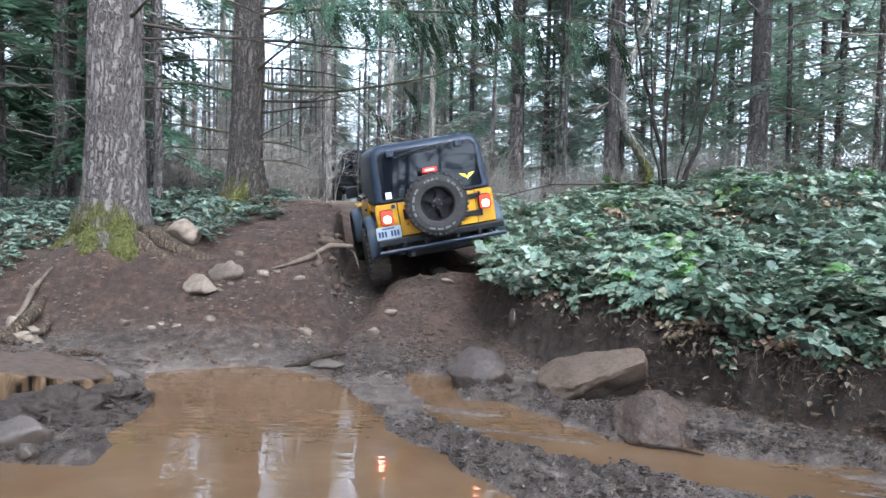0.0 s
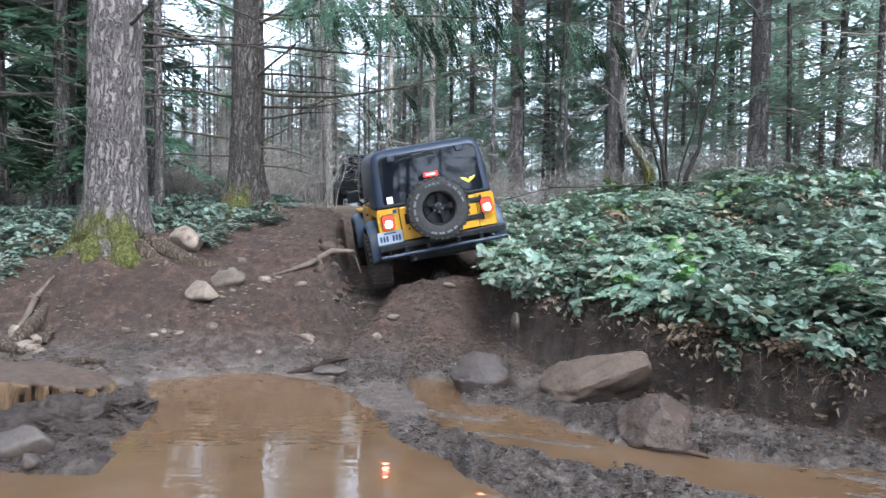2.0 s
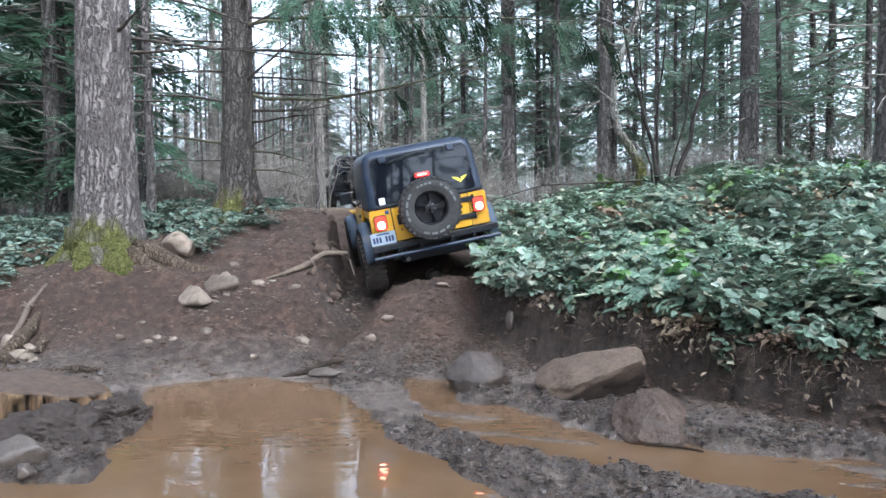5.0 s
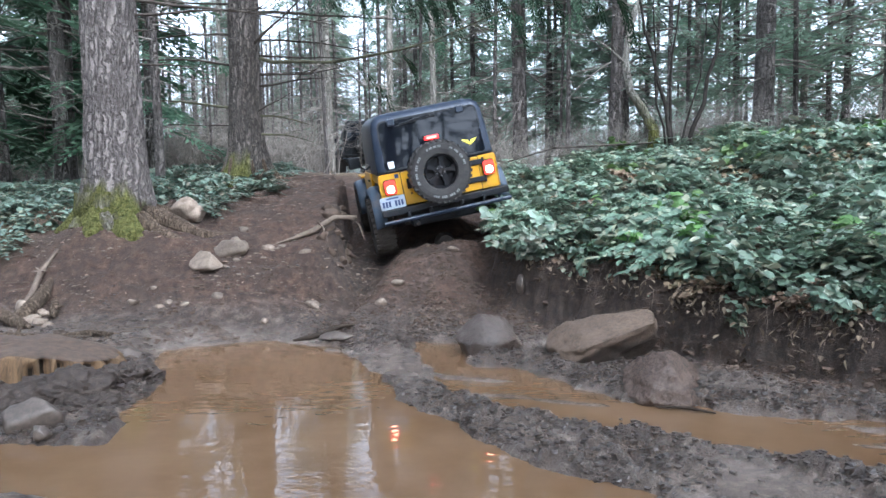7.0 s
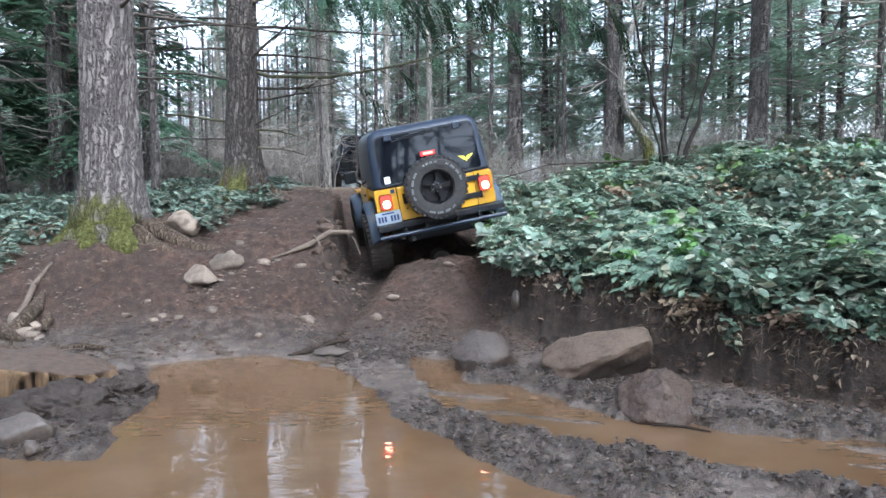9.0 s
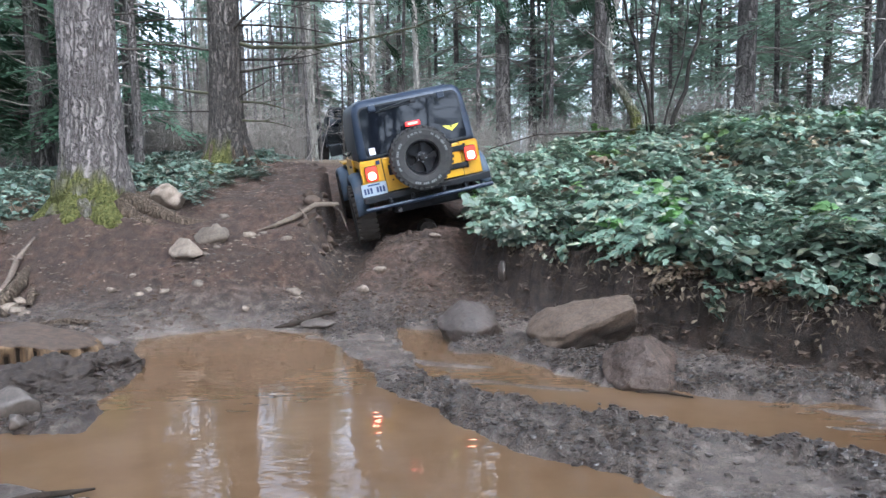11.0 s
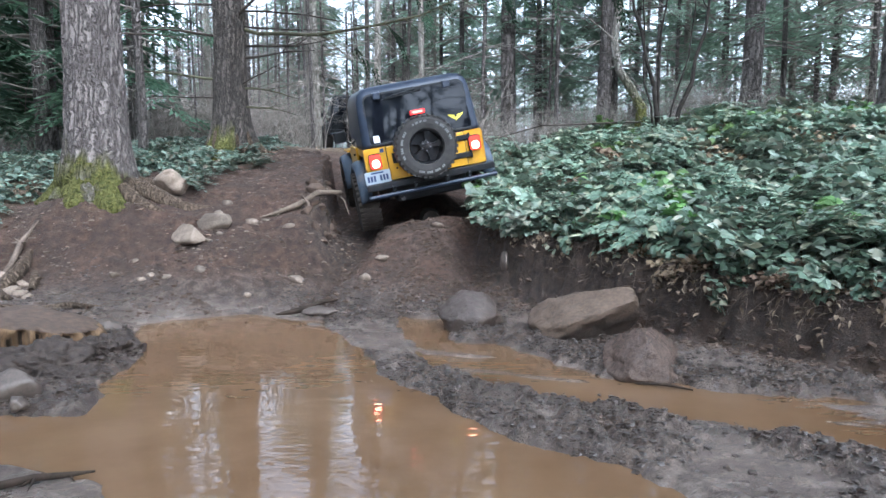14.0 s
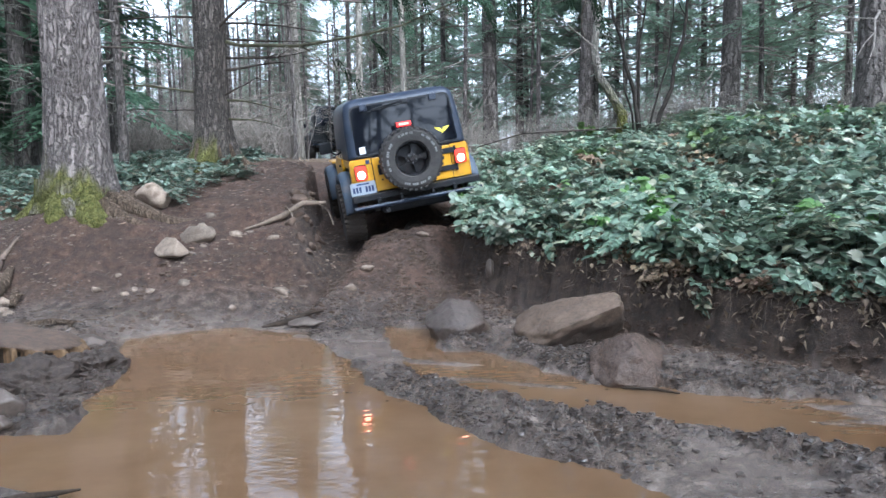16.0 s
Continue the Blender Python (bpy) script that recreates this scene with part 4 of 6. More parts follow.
def wheel(name, parent, radius, width, tyre_mat, facing=-1, letters=True, lugs=True):
    """A wheel about the y axis; its face looks to facing * y. Tyre with tread lugs, five-spoke rim, hub and lettering."""
    w = empty(name)
    w.parent = parent
    h, r, rim = width / 2, radius, radius * 0.54
    prof = [(rim, -h * 0.78), (rim + 0.012, -h * 0.92), (r * 0.72, -h), (r * 0.86, -h * 0.98), (r * 0.945, -h * 0.86), (r * 0.975, -h * 0.7),
            (r * 0.985, -h * 0.3), (r * 0.985, h * 0.3), (r * 0.975, h * 0.7), (r * 0.945, h * 0.86), (r * 0.86, h * 0.98), (r * 0.72, h), (rim + 0.012, h * 0.92), (rim, h * 0.78)]
    part("tyre", lathe(prof, 56), tyre_mat, w, smooth=False)
    if lugs:
        for off, ya, yb in ((0, -h * 1.0, -h * 0.42), (0.5, h * 0.42, h * 1.0), (0.25, -h * 0.34, h * 0.34)):
            bm = bmesh.new()
            box(bm, -r * 0.05, r * 0.05, ya, yb, r * 0.945, r * 1.0)
            first = part("tread_lug", bm, tyre_mat, w)
            for i in range(34):
                lug = first if i == 0 else new("tread_lug", first.data)
                lug.parent = w
                lug.matrix_basis = Matrix.Rotation(2 * math.pi * (i + off) / 34, 4, "Y")
    f = facing
    dish = [(rim, f * h * 0.80), (rim * 0.97, f * h * 0.84), (rim * 0.93, f * h * 0.70), (rim * 0.90, f * h * 0.2), (rim * 0.86, -f * h * 0.1), (0.03, -f * h * 0.1)]
    bms = [lathe(dish, 40)]
    for i in range(5):
        a0 = 2 * math.pi * i / 5 + 0.3
        pts = []
        for rr, hw in ((rim * 0.30, 0.30), (rim * 0.62, 0.20), (rim * 0.93, 0.26)):
            pts.append((rr, hw))
        ring = [(rr * math.cos(a0 - hw), rr * math.sin(a0 - hw)) for rr, hw in pts] + [(rr * math.cos(a0 + hw), rr * math.sin(a0 + hw)) for rr, hw in pts[::-1]]
        bms.append(prism(ring, f * h * 0.28, "xz", f * h * 0.12, 0.005))
    part("rim", join_bm(bms), STEEL, w, smooth=False)
    bms = [lathe([(0.001, f * h * 0.58), (rim * 0.14, f * h * 0.58), (rim * 0.17, f * h * 0.5), (rim * 0.34, f * h * 0.44), (rim * 0.34, 0)], 24)]
    part("hub", join_bm(bms), STEEL, w)
    for i in range(5):
        a = 2 * math.pi * i / 5
        c = Vector((rim * 0.25 * math.cos(a), 0, rim * 0.25 * math.sin(a)))
        part("lug_nut", rod(c + Vector((0, f * h * 0.4, 0)), c + Vector((0, f * h * 0.56, 0)), 0.011, 6), CHROME, w)
    if letters:
        for a0, a1 in ((150, 215), (20, 75), (255, 320), (95, 130)):
            bms, n = [], 14
            for k in range(n):
                if k % 4 == 3:
                    continue
                a, b = radians(a0 + (a1 - a0) * (k + 0.1) / n), radians(a0 + (a1 - a0) * (k + 0.8) / n)
                q = [(r * e * math.cos(c), r * e * math.sin(c)) for e, c in ((0.765, a), (0.835, a), (0.835, b), (0.765, b))]
                bms.append(prism(q, f * 0.006, "xz", f * (h - 0.002)))
            part("sidewall_lettering", join_bm(bms), LETTER, w, "worn pale sidewall lettering bars")
    return w


def wing_emblem():
    """A small winged badge as plain bars."""
    bms = []
    for s in (-1, 1):
        for i, (w, z) in enumerate(((0.115, 0.035), (0.092, 0.012), (0.062, -0.011))):
            bms.append(prism([(s * 0.012, z - 0.028), (s * w, z - 0.004), (s * (w + 0.012), z + 0.018), (s * 0.02, z - 0.004)], 0.003, "xz", 0))
    bms.append(prism([(-0.016, 0.0), (0.016, 0.0), (0.010, -0.06), (0, -0.045), (-0.010, -0.06)], 0.003, "xz", 0))
    return join_bm(bms)


def flare(side, yc, rad, wide, z0, inner):
    """A wheel-arch flare: an arched band that overhangs the tub."""
    bm = bmesh.new()
    n = 14
    angs = [radians(-8 + 196 * i / n) for i in range(n + 1)]
    rows = []
    for a in angs:
        ca, sa = math.cos(a), math.sin(a)
        sq = 1 / max(abs(ca) ** 3 + abs(sa) ** 3, 1e-3) ** (1 / 3)
        y, z = yc + rad * 1.12 * ca * sq, z0 + rad * 0.86 * sa * sq
        rows.append([(inner, y, z + 0.03), (inner + wide * 0.55, y, z + 0.028), (inner + wide * 0.92, y, z + 0.0), (inner + wide, yc + (y - yc) * 0.97, z0 + (z - z0) * 0.93 - 0.03),
                     (inner + wide * 0.96, yc + (y - yc) * 0.93, z0 + (z - z0) * 0.90 - 0.03), (inner, yc + (y - yc) * 0.93, z0 + (z - z0) * 0.92 - 0.01)])
    vs = [[bm.verts.new((side * p[0], p[1], p[2])) for p in r] for r in rows]
    for p, q in zip(vs, vs[1:]):
        for k in range(6):
            bm.faces.new((p[k], p[(k + 1) % 6], q[(k + 1) % 6], q[k]))
    for r in (vs[0], vs[-1]):
        bm.faces.new(r)
    bmesh.ops.recalc_face_normals(bm, faces=bm.faces)
    return bm


def vehicle(name, paint_mat, top_mat, flare_mat, lit, trimmed):
    """A short two-door off-road vehicle with hardtop and spare; y forward, origin on the ground under the rear axle."""
    j = empty(name)
    yb = -0.62
    # tub, with the wheel arches cut by dark wells and rounded corners
    side = [(yb, 0.66), (yb, 1.09), (1.62, 1.09), (1.66, 1.02), (2.0, 1.0), (2.0, 0.70), (1.5, 0.58), (0.55, 0.58), (0.42, 0.98), (-0.36, 0.98), (-0.46, 0.66)]
    part("body", prism(side, 1.5, "yz", -0.75, 0.012), paint_mat, j)
    hood = [(1.62, 1.0), (1.66, 1.14), (2.75, 1.08), (2.84, 1.02), (2.84, 0.68), (2.0, 0.68)]
    part("hood", prism(hood, 1.16, "yz", -0.58, 0.02), paint_mat, j)
    part("grille", prism(rounded(-0.56, 0.56, 0.66, 1.06, 0.05), 0.04, "xz", 2.83, 0.006), paint_mat, j)
    for s in (-1, 1):
        part("fender", boxed(min(s * 0.58, s * 0.80), max(s * 0.58, s * 0.80), 1.95, 2.8, 0.97, 1.0, 0.01), paint_mat, j)
    # tailgate, proud of the tub, with dark gap lines round it
    part("tailgate_gap", boxed(-0.485, 0.525, yb - 0.008, yb + 0.01, 0.66, 1.085, 0.003), BLACK, j)
    gate = part("tailgate", boxed(-0.475, 0.515, yb - 0.022, yb - 0.004, 0.665, 1.08, 0.008), paint_mat, j)
    part("latch_recess", boxed(-0.42, -0.355, yb - 0.030, yb - 0.018, 0.86, 0.99, 0.006), BLACK, gate)
    part("keyhole", rod((-0.385, yb - 0.02, 0.80), (-0.385, yb - 0.034, 0.80), 0.012), BLACK, gate)
    for z in (0.80, 1.015):
        part("hinge", join_bm([boxed(0.30, 0.57, yb - 0.042, yb - 0.018, z - 0.038, z + 0.03, 0.008), rod((0.575, yb - 0.03, z - 0.05), (0.575, yb - 0.03, z + 0.045), 0.016)]), BLACK, gate)
    # hardtop: rounded shell, tapered to the roof
    bm = bmesh.new()
    rows = []
    for hw, z, y0, y1 in ((0.755, 1.09, yb + 0.005, 1.22), (0.75, 1.14, yb + 0.01, 1.22), (0.735, 1.45, yb + 0.055, 1.20), (0.715, 1.66, yb + 0.09, 1.15), (0.69, 1.75, yb + 0.12, 1.10), (0.63, 1.805, yb + 0.18, 1.05), (0.50, 1.825, yb + 0.30, 0.98)):
        c = 0.09
        ring = []
        for cx, cy, a0 in ((hw - c, y1 - c, 0), (-hw + c, y1 - c, 90), (-hw + c, y0 + c, 180), (hw - c, y0 + c, 270)):
            ring += [bm.verts.new((cx + c * math.cos(radians(a0 + 22.5 * i)), cy + c * math.sin(radians(a0 + 22.5 * i)), z)) for i in range(5)]
        rows.append(ring)
    for p, q in zip(rows, rows[1:]):
        for k in range(len(p)):
            s = (k + 1) % len(p)
            bm.faces.new((p[k], p[s], q[s], q[k]))
    bm.faces.new(rows[-1])
    bm.faces.new(rows[0][::-1])
    bmesh.ops.recalc_face_normals(bm, faces=bm.faces)
    shell = part("hardtop", bm, top_mat, j, smooth=True)
    part("roof_rail", join_bm([boxed(s * 0.55 - 0.012, s * 0.55 + 0.012, yb + 0.35, 0.9, 1.815, 1.832, 0.006) for s in (-1, 1)]), top_mat, shell)
    # rear window in a plane that leans with the shell
    tilt = Matrix.Translation((0, yb + 0.004, 1.115)) @ Matrix.Rotation(radians(-7.3), 4, "X")
    win = prism(rounded(-0.655, 0.655, 0.0, 0.60, 0.07, 6), -0.02, "xz", 0.022, 0.004)
    for v in win.verts:
        v.co.x *= 1 - 0.055 * v.co.z / 0.6
    win.transform(tilt)
    gl = part("rear_window", win, GLASS, j, "dark tinted rear window glass")
    seal = join_bm([prism(rounded(-0.675, 0.675, -0.022, 0.625, 0.085, 6), 0.02, "xz", 0.008, 0.004)])
    for v in seal.verts:
        v.co.x *= 1 - 0.055 * v.co.z / 0.6
    seal.transform(tilt)
    part("window_seal", seal, BLACK, gl)
    # hinges, wiper and trim on the glass
    for x in (-0.46, 0.42):
        b = boxed(x - 0.045, x + 0.045, -0.03, 0.004, 0.545, 0.63, 0.008)
        b.transform(tilt)
        part("glass_hinge", b, top_mat, gl)
    b = join_bm([rod((-0.36, -0.025, 0.545), (0.05, -0.025, 0.60), 0.009), rod((-0.42, -0.02, 0.525), (0.10, -0.02, 0.575), 0.006), boxed(0.02, 0.1, -0.03, 0, 0.56, 0.62, 0.01)])
    b.transform(tilt)
    part("wiper", b, BLACK, gl)
    b = boxed(-0.655, 0.655, -0.012, 0.01, -0.012, 0.018, 0.005)
    b.transform(tilt)
    part("sill_trim", b, BLACK, gl)
    # side windows and doors
    for s in (-1, 1):
        sw = prism([(-0.48, 1.17), (0.22, 1.17), (0.22, 1.62), (-0.40, 1.62)], 0.012, "yz", s * 0.742 - 0.006, 0.004)
        for v in sw.verts:
            v.co.x -= s * 0.075 * (v.co.z - 1.17)
        part("side_window", sw, GLASS, j)
        d = part("door", prism([(0.36, 0.66), (0.30, 1.09), (1.30, 1.09), (1.30, 0.66)], s * 0.03, "yz", s * 0.745, 0.006), paint_mat, j)
        df = prism([(0.30, 1.09), (0.34, 1.62), (1.02, 1.62), (1.28, 1.09)], s * 0.02, "yz", s * 0.735, 0.005)
        for v in df.verts:
            v.co.x -= s * 0.07 * (v.co.z - 1.09)
        part("door_window", df, GLASS, d)
        part("door_handle", boxed(s * 0.79 - 0.012, s * 0.79 + 0.012, 0.42, 0.54, 0.98, 1.01, 0.005), BLACK, d)
        part("mirror", join_bm([boxed(s * 0.90 - 0.09, s * 0.90 + 0.09, 1.2, 1.26, 1.16, 1.33, 0.02), rod((s * 0.76, 1.25, 1.12), (s * 0.86, 1.24, 1.2), 0.014)]), BLACK, d)
        part("rear_flare", flare(s, 0.03, 0.47, 0.155, 0.50, 0.735), flare_mat, j, smooth=True)
        part("front_flare", flare(s, 2.37, 0.47, 0.215, 0.50, 0.70), flare_mat, j, smooth=True)
        part("corner_guard", prism([(yb + 0.002, 0.66), (yb + 0.002, 1.06), (-0.50, 1.06), (-0.44, 0.66)], s * 0.01, "yz", s * 0.748, 0.003), paint_mat, j)
    part("windscreen", prism([(-0.68, 1.12), (-0.60, 1.70), (0.60, 1.70), (0.68, 1.12)], 0.04, "xz", 1.27, 0.01), GLASS, j)
    # tail lamps
    for s in (-1, 1):
        x = s * 0.635
        lamp = part("tail_lamp", prism(rounded(x - 0.078, x + 0.078, 0.83, 1.022, 0.03), -0.045, "xz", yb - 0.002, 0.006), BLACK, j)
        part("lens", prism(rounded(x - 0.07, x + 0.07, 0.835, 1.01, 0.025), -0.02, "xz", yb - 0.043, 0.006), LAMP_RED if lit else BLACK, lamp)
        if lit:
            part("bulb_window", prism(rounded(x - 0.046, x + 0.046, 0.852, 0.946, 0.035), -0.008, "xz", yb - 0.061, 0.003), LAMP_HOT, lamp)
    # bumper: a flat upper bar, a tube below, struts between
    bump = part("rear_bumper", boxed(-0.80, 0.82, yb - 0.13, yb - 0.015, 0.575, 0.655, 0.012), BLACK, j)
    part("bumper_tube", join_bm([rod((-0.80, yb - 0.165, 0.505), (0.82, yb - 0.165, 0.505), 0.026, 12)]), TOP, bump)
    for x in (-0.48, -0.20, 0.2, 0.48):
        part("strut", boxed(x - 0.02, x + 0.02, yb - 0.17, yb - 0.08, 0.50, 0.60, 0.006), BLACK, bump)
    # underbody; tank, skid plate, muffler and springs added low down to darken the gap
    part("frame_rail", join_bm([boxed(s * 0.42 - 0.04, s * 0.42 + 0.04, yb, 2.7, 0.50, 0.60, 0.01) for s in (-1, 1)]), BLACK, j)
    part("fuel_tank", boxed(-0.44, 0.46, yb + 0.02, -0.17, 0.37, 0.62, 0.03), BLACK, j)
    part("skid_plate", boxed(-0.40, 0.40, 0.5, 1.7, 0.36, 0.58, 0.04), BLACK, j)
    part("muffler", boxed(-0.62, -0.44, yb + 0.10, -0.12, 0.44, 0.60, 0.05), MUDRUBBER_SHADED, j)
    for s in (-1, 1):
        part("leaf_spring", boxed(s * 0.50 - 0.03, s * 0.50 + 0.03, -0.58, 0.6, 0.42, 0.47, 0.01), MUDRUBBER_SHADED, j)
        part("shock_absorber", rod((s * 0.58, -0.12, 0.36), (s * 0.46, -0.20, 0.72), 0.03), MUDRUBBER_SHADED, j)
    part("wheel_well", boxed(-0.73, 0.73, -0.34, 0.42, 0.62, 0.96, 0.02), BLACK, j)
    part("rear_axle", join_bm([rod((-0.66, 0, 0.39), (0.66, 0, 0.39), 0.045, 12), lathe([(0.01, -0.16), (0.11, -0.12), (0.14, 0), (0.11, 0.12), (0.01, 0.16)], 16)]), MUDRUBBER_SHADED, j)
    part("front_axle", rod((-0.66, 2.37, 0.39), (0.66, 2.37, 0.39), 0.045, 12), MUDRUBBER_SHADED, j)
    part("exhaust_pipe", rod((-0.38, yb - 0.06, 0.415), (-0.38, yb + 0.3, 0.45), 0.026, 12), CHROME, j)
    # spare wheel on its carrier
    sp = wheel("spare_wheel", j, 0.385, 0.25, RUBBER, -1)
    sp.matrix_basis = pose(-0.015, yb - 0.19, 1.005, 0, 14, 0)
    part("spare_carrier", boxed(-0.1, 0.2, yb - 0.08, yb - 0.02, 0.85, 1.06, 0.01), BLACK, j)
    bl = part("brake_light", join_bm([boxed(-0.13, 0.07, yb - 0.16, yb - 0.09, 1.395, 1.46, 0.012), rod((-0.03, yb - 0.10, 1.0), (-0.03, yb - 0.12, 1.40), 0.014)]), BLACK, j)
    part("brake_lens", boxed(-0.12, 0.06, yb - 0.170, yb - 0.155, 1.402, 1.453, 0.006), BRAKE if lit else BLACK, bl)
    if lit:
        part("brake_core", boxed(-0.09, 0.03, yb - 0.174, yb - 0.168, 1.416, 1.440, 0.001), BRAKE_HOT, bl)
    # plate, decals and a blue reflection drawn on the glass
    if trimmed:
        pl = part("number_plate", prism(rounded(-0.80, -0.485, 0.66, 0.815, 0.012), -0.004, "xz", yb - 0.062), PLATE, j, "pale number plate with blue bars")
        for k in range(7):
            if k != 3:
                x = -0.775 + k * 0.039
                part("plate_bar", boxed(x, x + 0.027, yb - 0.0685, yb - 0.066, 0.69, 0.76, 0.0), BLUE, pl)
        part("plate_band", boxed(-0.72, -0.565, yb - 0.0685, yb - 0.066, 0.782, 0.80, 0.0), BLUE, pl)
        part("plate_mount", boxed(-0.79, -0.495, yb - 0.058, yb - 0.015, 0.655, 0.80, 0.006), BLACK, j)
        e = wing_emblem()
        e.transform(tilt @ Matrix.Translation((0.47, -0.005, 0.165)) @ Matrix.Scale(0.78, 4))
        part("decal", e, EMBLEM, gl, "small yellow winged decal")
        e = boxed(-0.60, -0.525, -0.004, 0.002, 0.03, 0.115, 0.0)
        e.transform(tilt)
        part("decal", e, WHITE, gl, "small white sticker")
        # dim blue reflection in the window, drawn as a flat mark
        e = prism([(-0.20, 0.19), (-0.15, 0.25), (-0.13, 0.24), (-0.18, 0.17)], -0.004, "xz", -0.001)
        e.transform(tilt)
        part("decal", e, BLUE, gl)
        part("badge", boxed(-0.555, -0.505, yb - 0.012, yb - 0.002, 1.02, 1.07, 0.004), BLUE, j, "small square badge on the body")
    return j


jeep = tagged(vehicle("off_road_vehicle", YELLOW, TOP, GREYBLUE, True, True), "yellow off-road vehicle with dark hardtop stuck in a rut", "car", "off-road vehicles")
jeep_wheels = []
for sx, wy in ((-1, 0.0), (1, 0.0), (-1, 2.37), (1, 2.37)):
    wh = wheel("wheel", jeep, 0.395, 0.27, MUDRUBBER_SHADED, 1 if sx < 0 else -1, False)
    jeep_wheels.append((wh, sx, wy))

parked = tagged(vehicle("off_road_vehicle", BLACK, BLACK, BLACK, False, False), "black off-road vehicle waiting further up the trail", "car", "off-road vehicles")
for sx, wy in ((-1, 0.0), (1, 0.0), (-1, 2.37), (1, 2.37)):
    wh = wheel("wheel", parked, 0.40, 0.27, RUBBER, 1 if sx < 0 else -1, False, False)
    wh.matrix_basis = pose(sx * 0.80, wy, 0.40, 0, 0, 90)
parked.matrix_world = pose(-2.8, 25.0, ground_z(-2.8, 25.0) + 0.02, 0, 0, 12)

# ---- low plants ----
def leaflet(verts, faces, p, d, up, length, width, fold=0.25, droop=0.25):
    """A pointed leaf folded along its rib."""
    d, up = Vector(d).normalized(), Vector(up)
    s = d.cross(up)
    s = s.normalized() if s.length > 1e-3 else Vector((1, 0, 0))
    n = s.cross(d).normalized()
    b = len(verts)
    rows = ((0.0, 0.12), (0.28, 0.92), (0.58, 1.0), (0.82, 0.55))
    for f, w in rows:
        c = Vector(p) + d * (length * f) - n * (droop * length * f * f)
        for k in (-1, 0, 1):
            verts.append(tuple(c + s * (k * width * 0.5 * w) + n * (fold * width * 0.5 * w * abs(k))))
    verts.append(tuple(Vector(p) + d * length - n * (droop * length)))
    for i in range(3):
        o = b + i * 3
        faces.append((o, o + 1, o + 4, o + 3))
        faces.append((o + 1, o + 2, o + 5, o + 4))
    o = b + 9
    faces.append((o, o + 1, b + 12))
    faces.append((o + 1, o + 2, b + 12))


def shrub(name, seed, mat, stems, tall, spread, frond, leaf, pairs, broad, label, group):
    """A low evergreen shrub: arching stems with pinnate leaves, or with broad single leaves."""
    rng = random.Random(seed)
    t = empty(name)
    sv, sf, lv, lf = [], [], [], []
    for i in range(stems):
        a = rng.uniform(0, 6.28)
        path = bent((rng.uniform(-0.1, 0.1), rng.uniform(-0.1, 0.1), -0.05), (math.cos(a) * spread, math.sin(a) * spread, 1.0), tall * rng.uniform(0.6, 1.15), 4, rng, 0.18)
        tube(sv, sf, path, [0.006, 0.005, 0.004, 0.003, 0.002], 4)
        for q in range(broad if broad else 4):
            p = path[rng.randint(1, 4)] if q else path[4]
            b = a + rng.uniform(-2.4, 2.4)
            d = Vector((math.cos(b), math.sin(b), rng.uniform(-0.15, 0.55))).normalized()
            if broad:
                for w in (-0.9, 0, 0.9):
                    e = Vector((math.cos(b + w), math.sin(b + w), d.z * 0.6 - 0.1 + rng.uniform(-0.45, 0.35)))
                    o = Vector(p) + d * leaf * 0.5
                    leaflet(lv, lf, o, e, (rng.uniform(-0.8, 0.8), rng.uniform(-0.8, 0.8), 1), leaf * rng.uniform(0.8, 1.2), leaf * 0.86, rng.uniform(0.05, 0.35), rng.uniform(0.05, 0.4))
                tube(sv, sf, [Vector(p), Vector(p) + d * leaf * 0.5], [0.003, 0.002], 3)
                continue
            ln = frond * rng.uniform(0.7, 1.2)
            rib = [Vector(p) + d * (ln * k / 5) + Vector((0, 0, -0.35 * ln * (k / 5) ** 2)) for k in range(6)]
            tube(sv, sf, rib, [0.003, 0.003, 0.002, 0.002, 0.002, 0.001], 3)
            side = d.cross(Vector((0, 0, 1))).normalized()
            for k in range(pairs):
                f = 0.18 + 0.8 * k / pairs
                o = rib[0] + d * (ln * f) + Vector((0, 0, -0.35 * ln * f * f))
                for s in (-1, 1):
                    leaflet(lv, lf, o, side * s + d * 0.35 + Vector((0, 0, rng.uniform(-0.15, 0.2))), (rng.uniform(-0.5, 0.5), rng.uniform(-0.5, 0.5), 1), leaf * (1.1 - 0.45 * f) * rng.uniform(0.85, 1.15), leaf * 0.45, 0.3, 0.2)
            leaflet(lv, lf, rib[5], d, (0, 0, 1), leaf, leaf * 0.45)
    tagged(arrays("stemwork", sv, sf, TWIG_MOSS, t), kind="stuff")
    tagged(arrays("foliage", lv, lf, mat, t), kind="stuff")
    return tagged(t, label, "shrub", group)


def scatter(kinds, weights, spots, rng, size, tilt=14, sink=0.02):
    used = {}
    for x, y, ax, ay in spots:
        k = rng.choices(range(len(kinds)), weights)[0]
        s = rng.uniform(*size) * float(np.interp(y, [5.0, 9.5], [1.18, 1.0]))
        m = pose(x, y, ground_z(x, y) - sink, ay + rng.uniform(-tilt, tilt), ax + rng.uniform(-tilt, tilt), rng.uniform(0, 360)) @ Matrix.Diagonal((s, s, s, 1))
        if k in used:
            copy_thing(kinds[k], m @ unscale(kinds[k]))
        else:
            kinds[k].matrix_basis = m
            used[k] = 1


def inside_bank(x, y):
    return -float(outline_distance(np.array([x]), np.array([y]), BANK)[0])


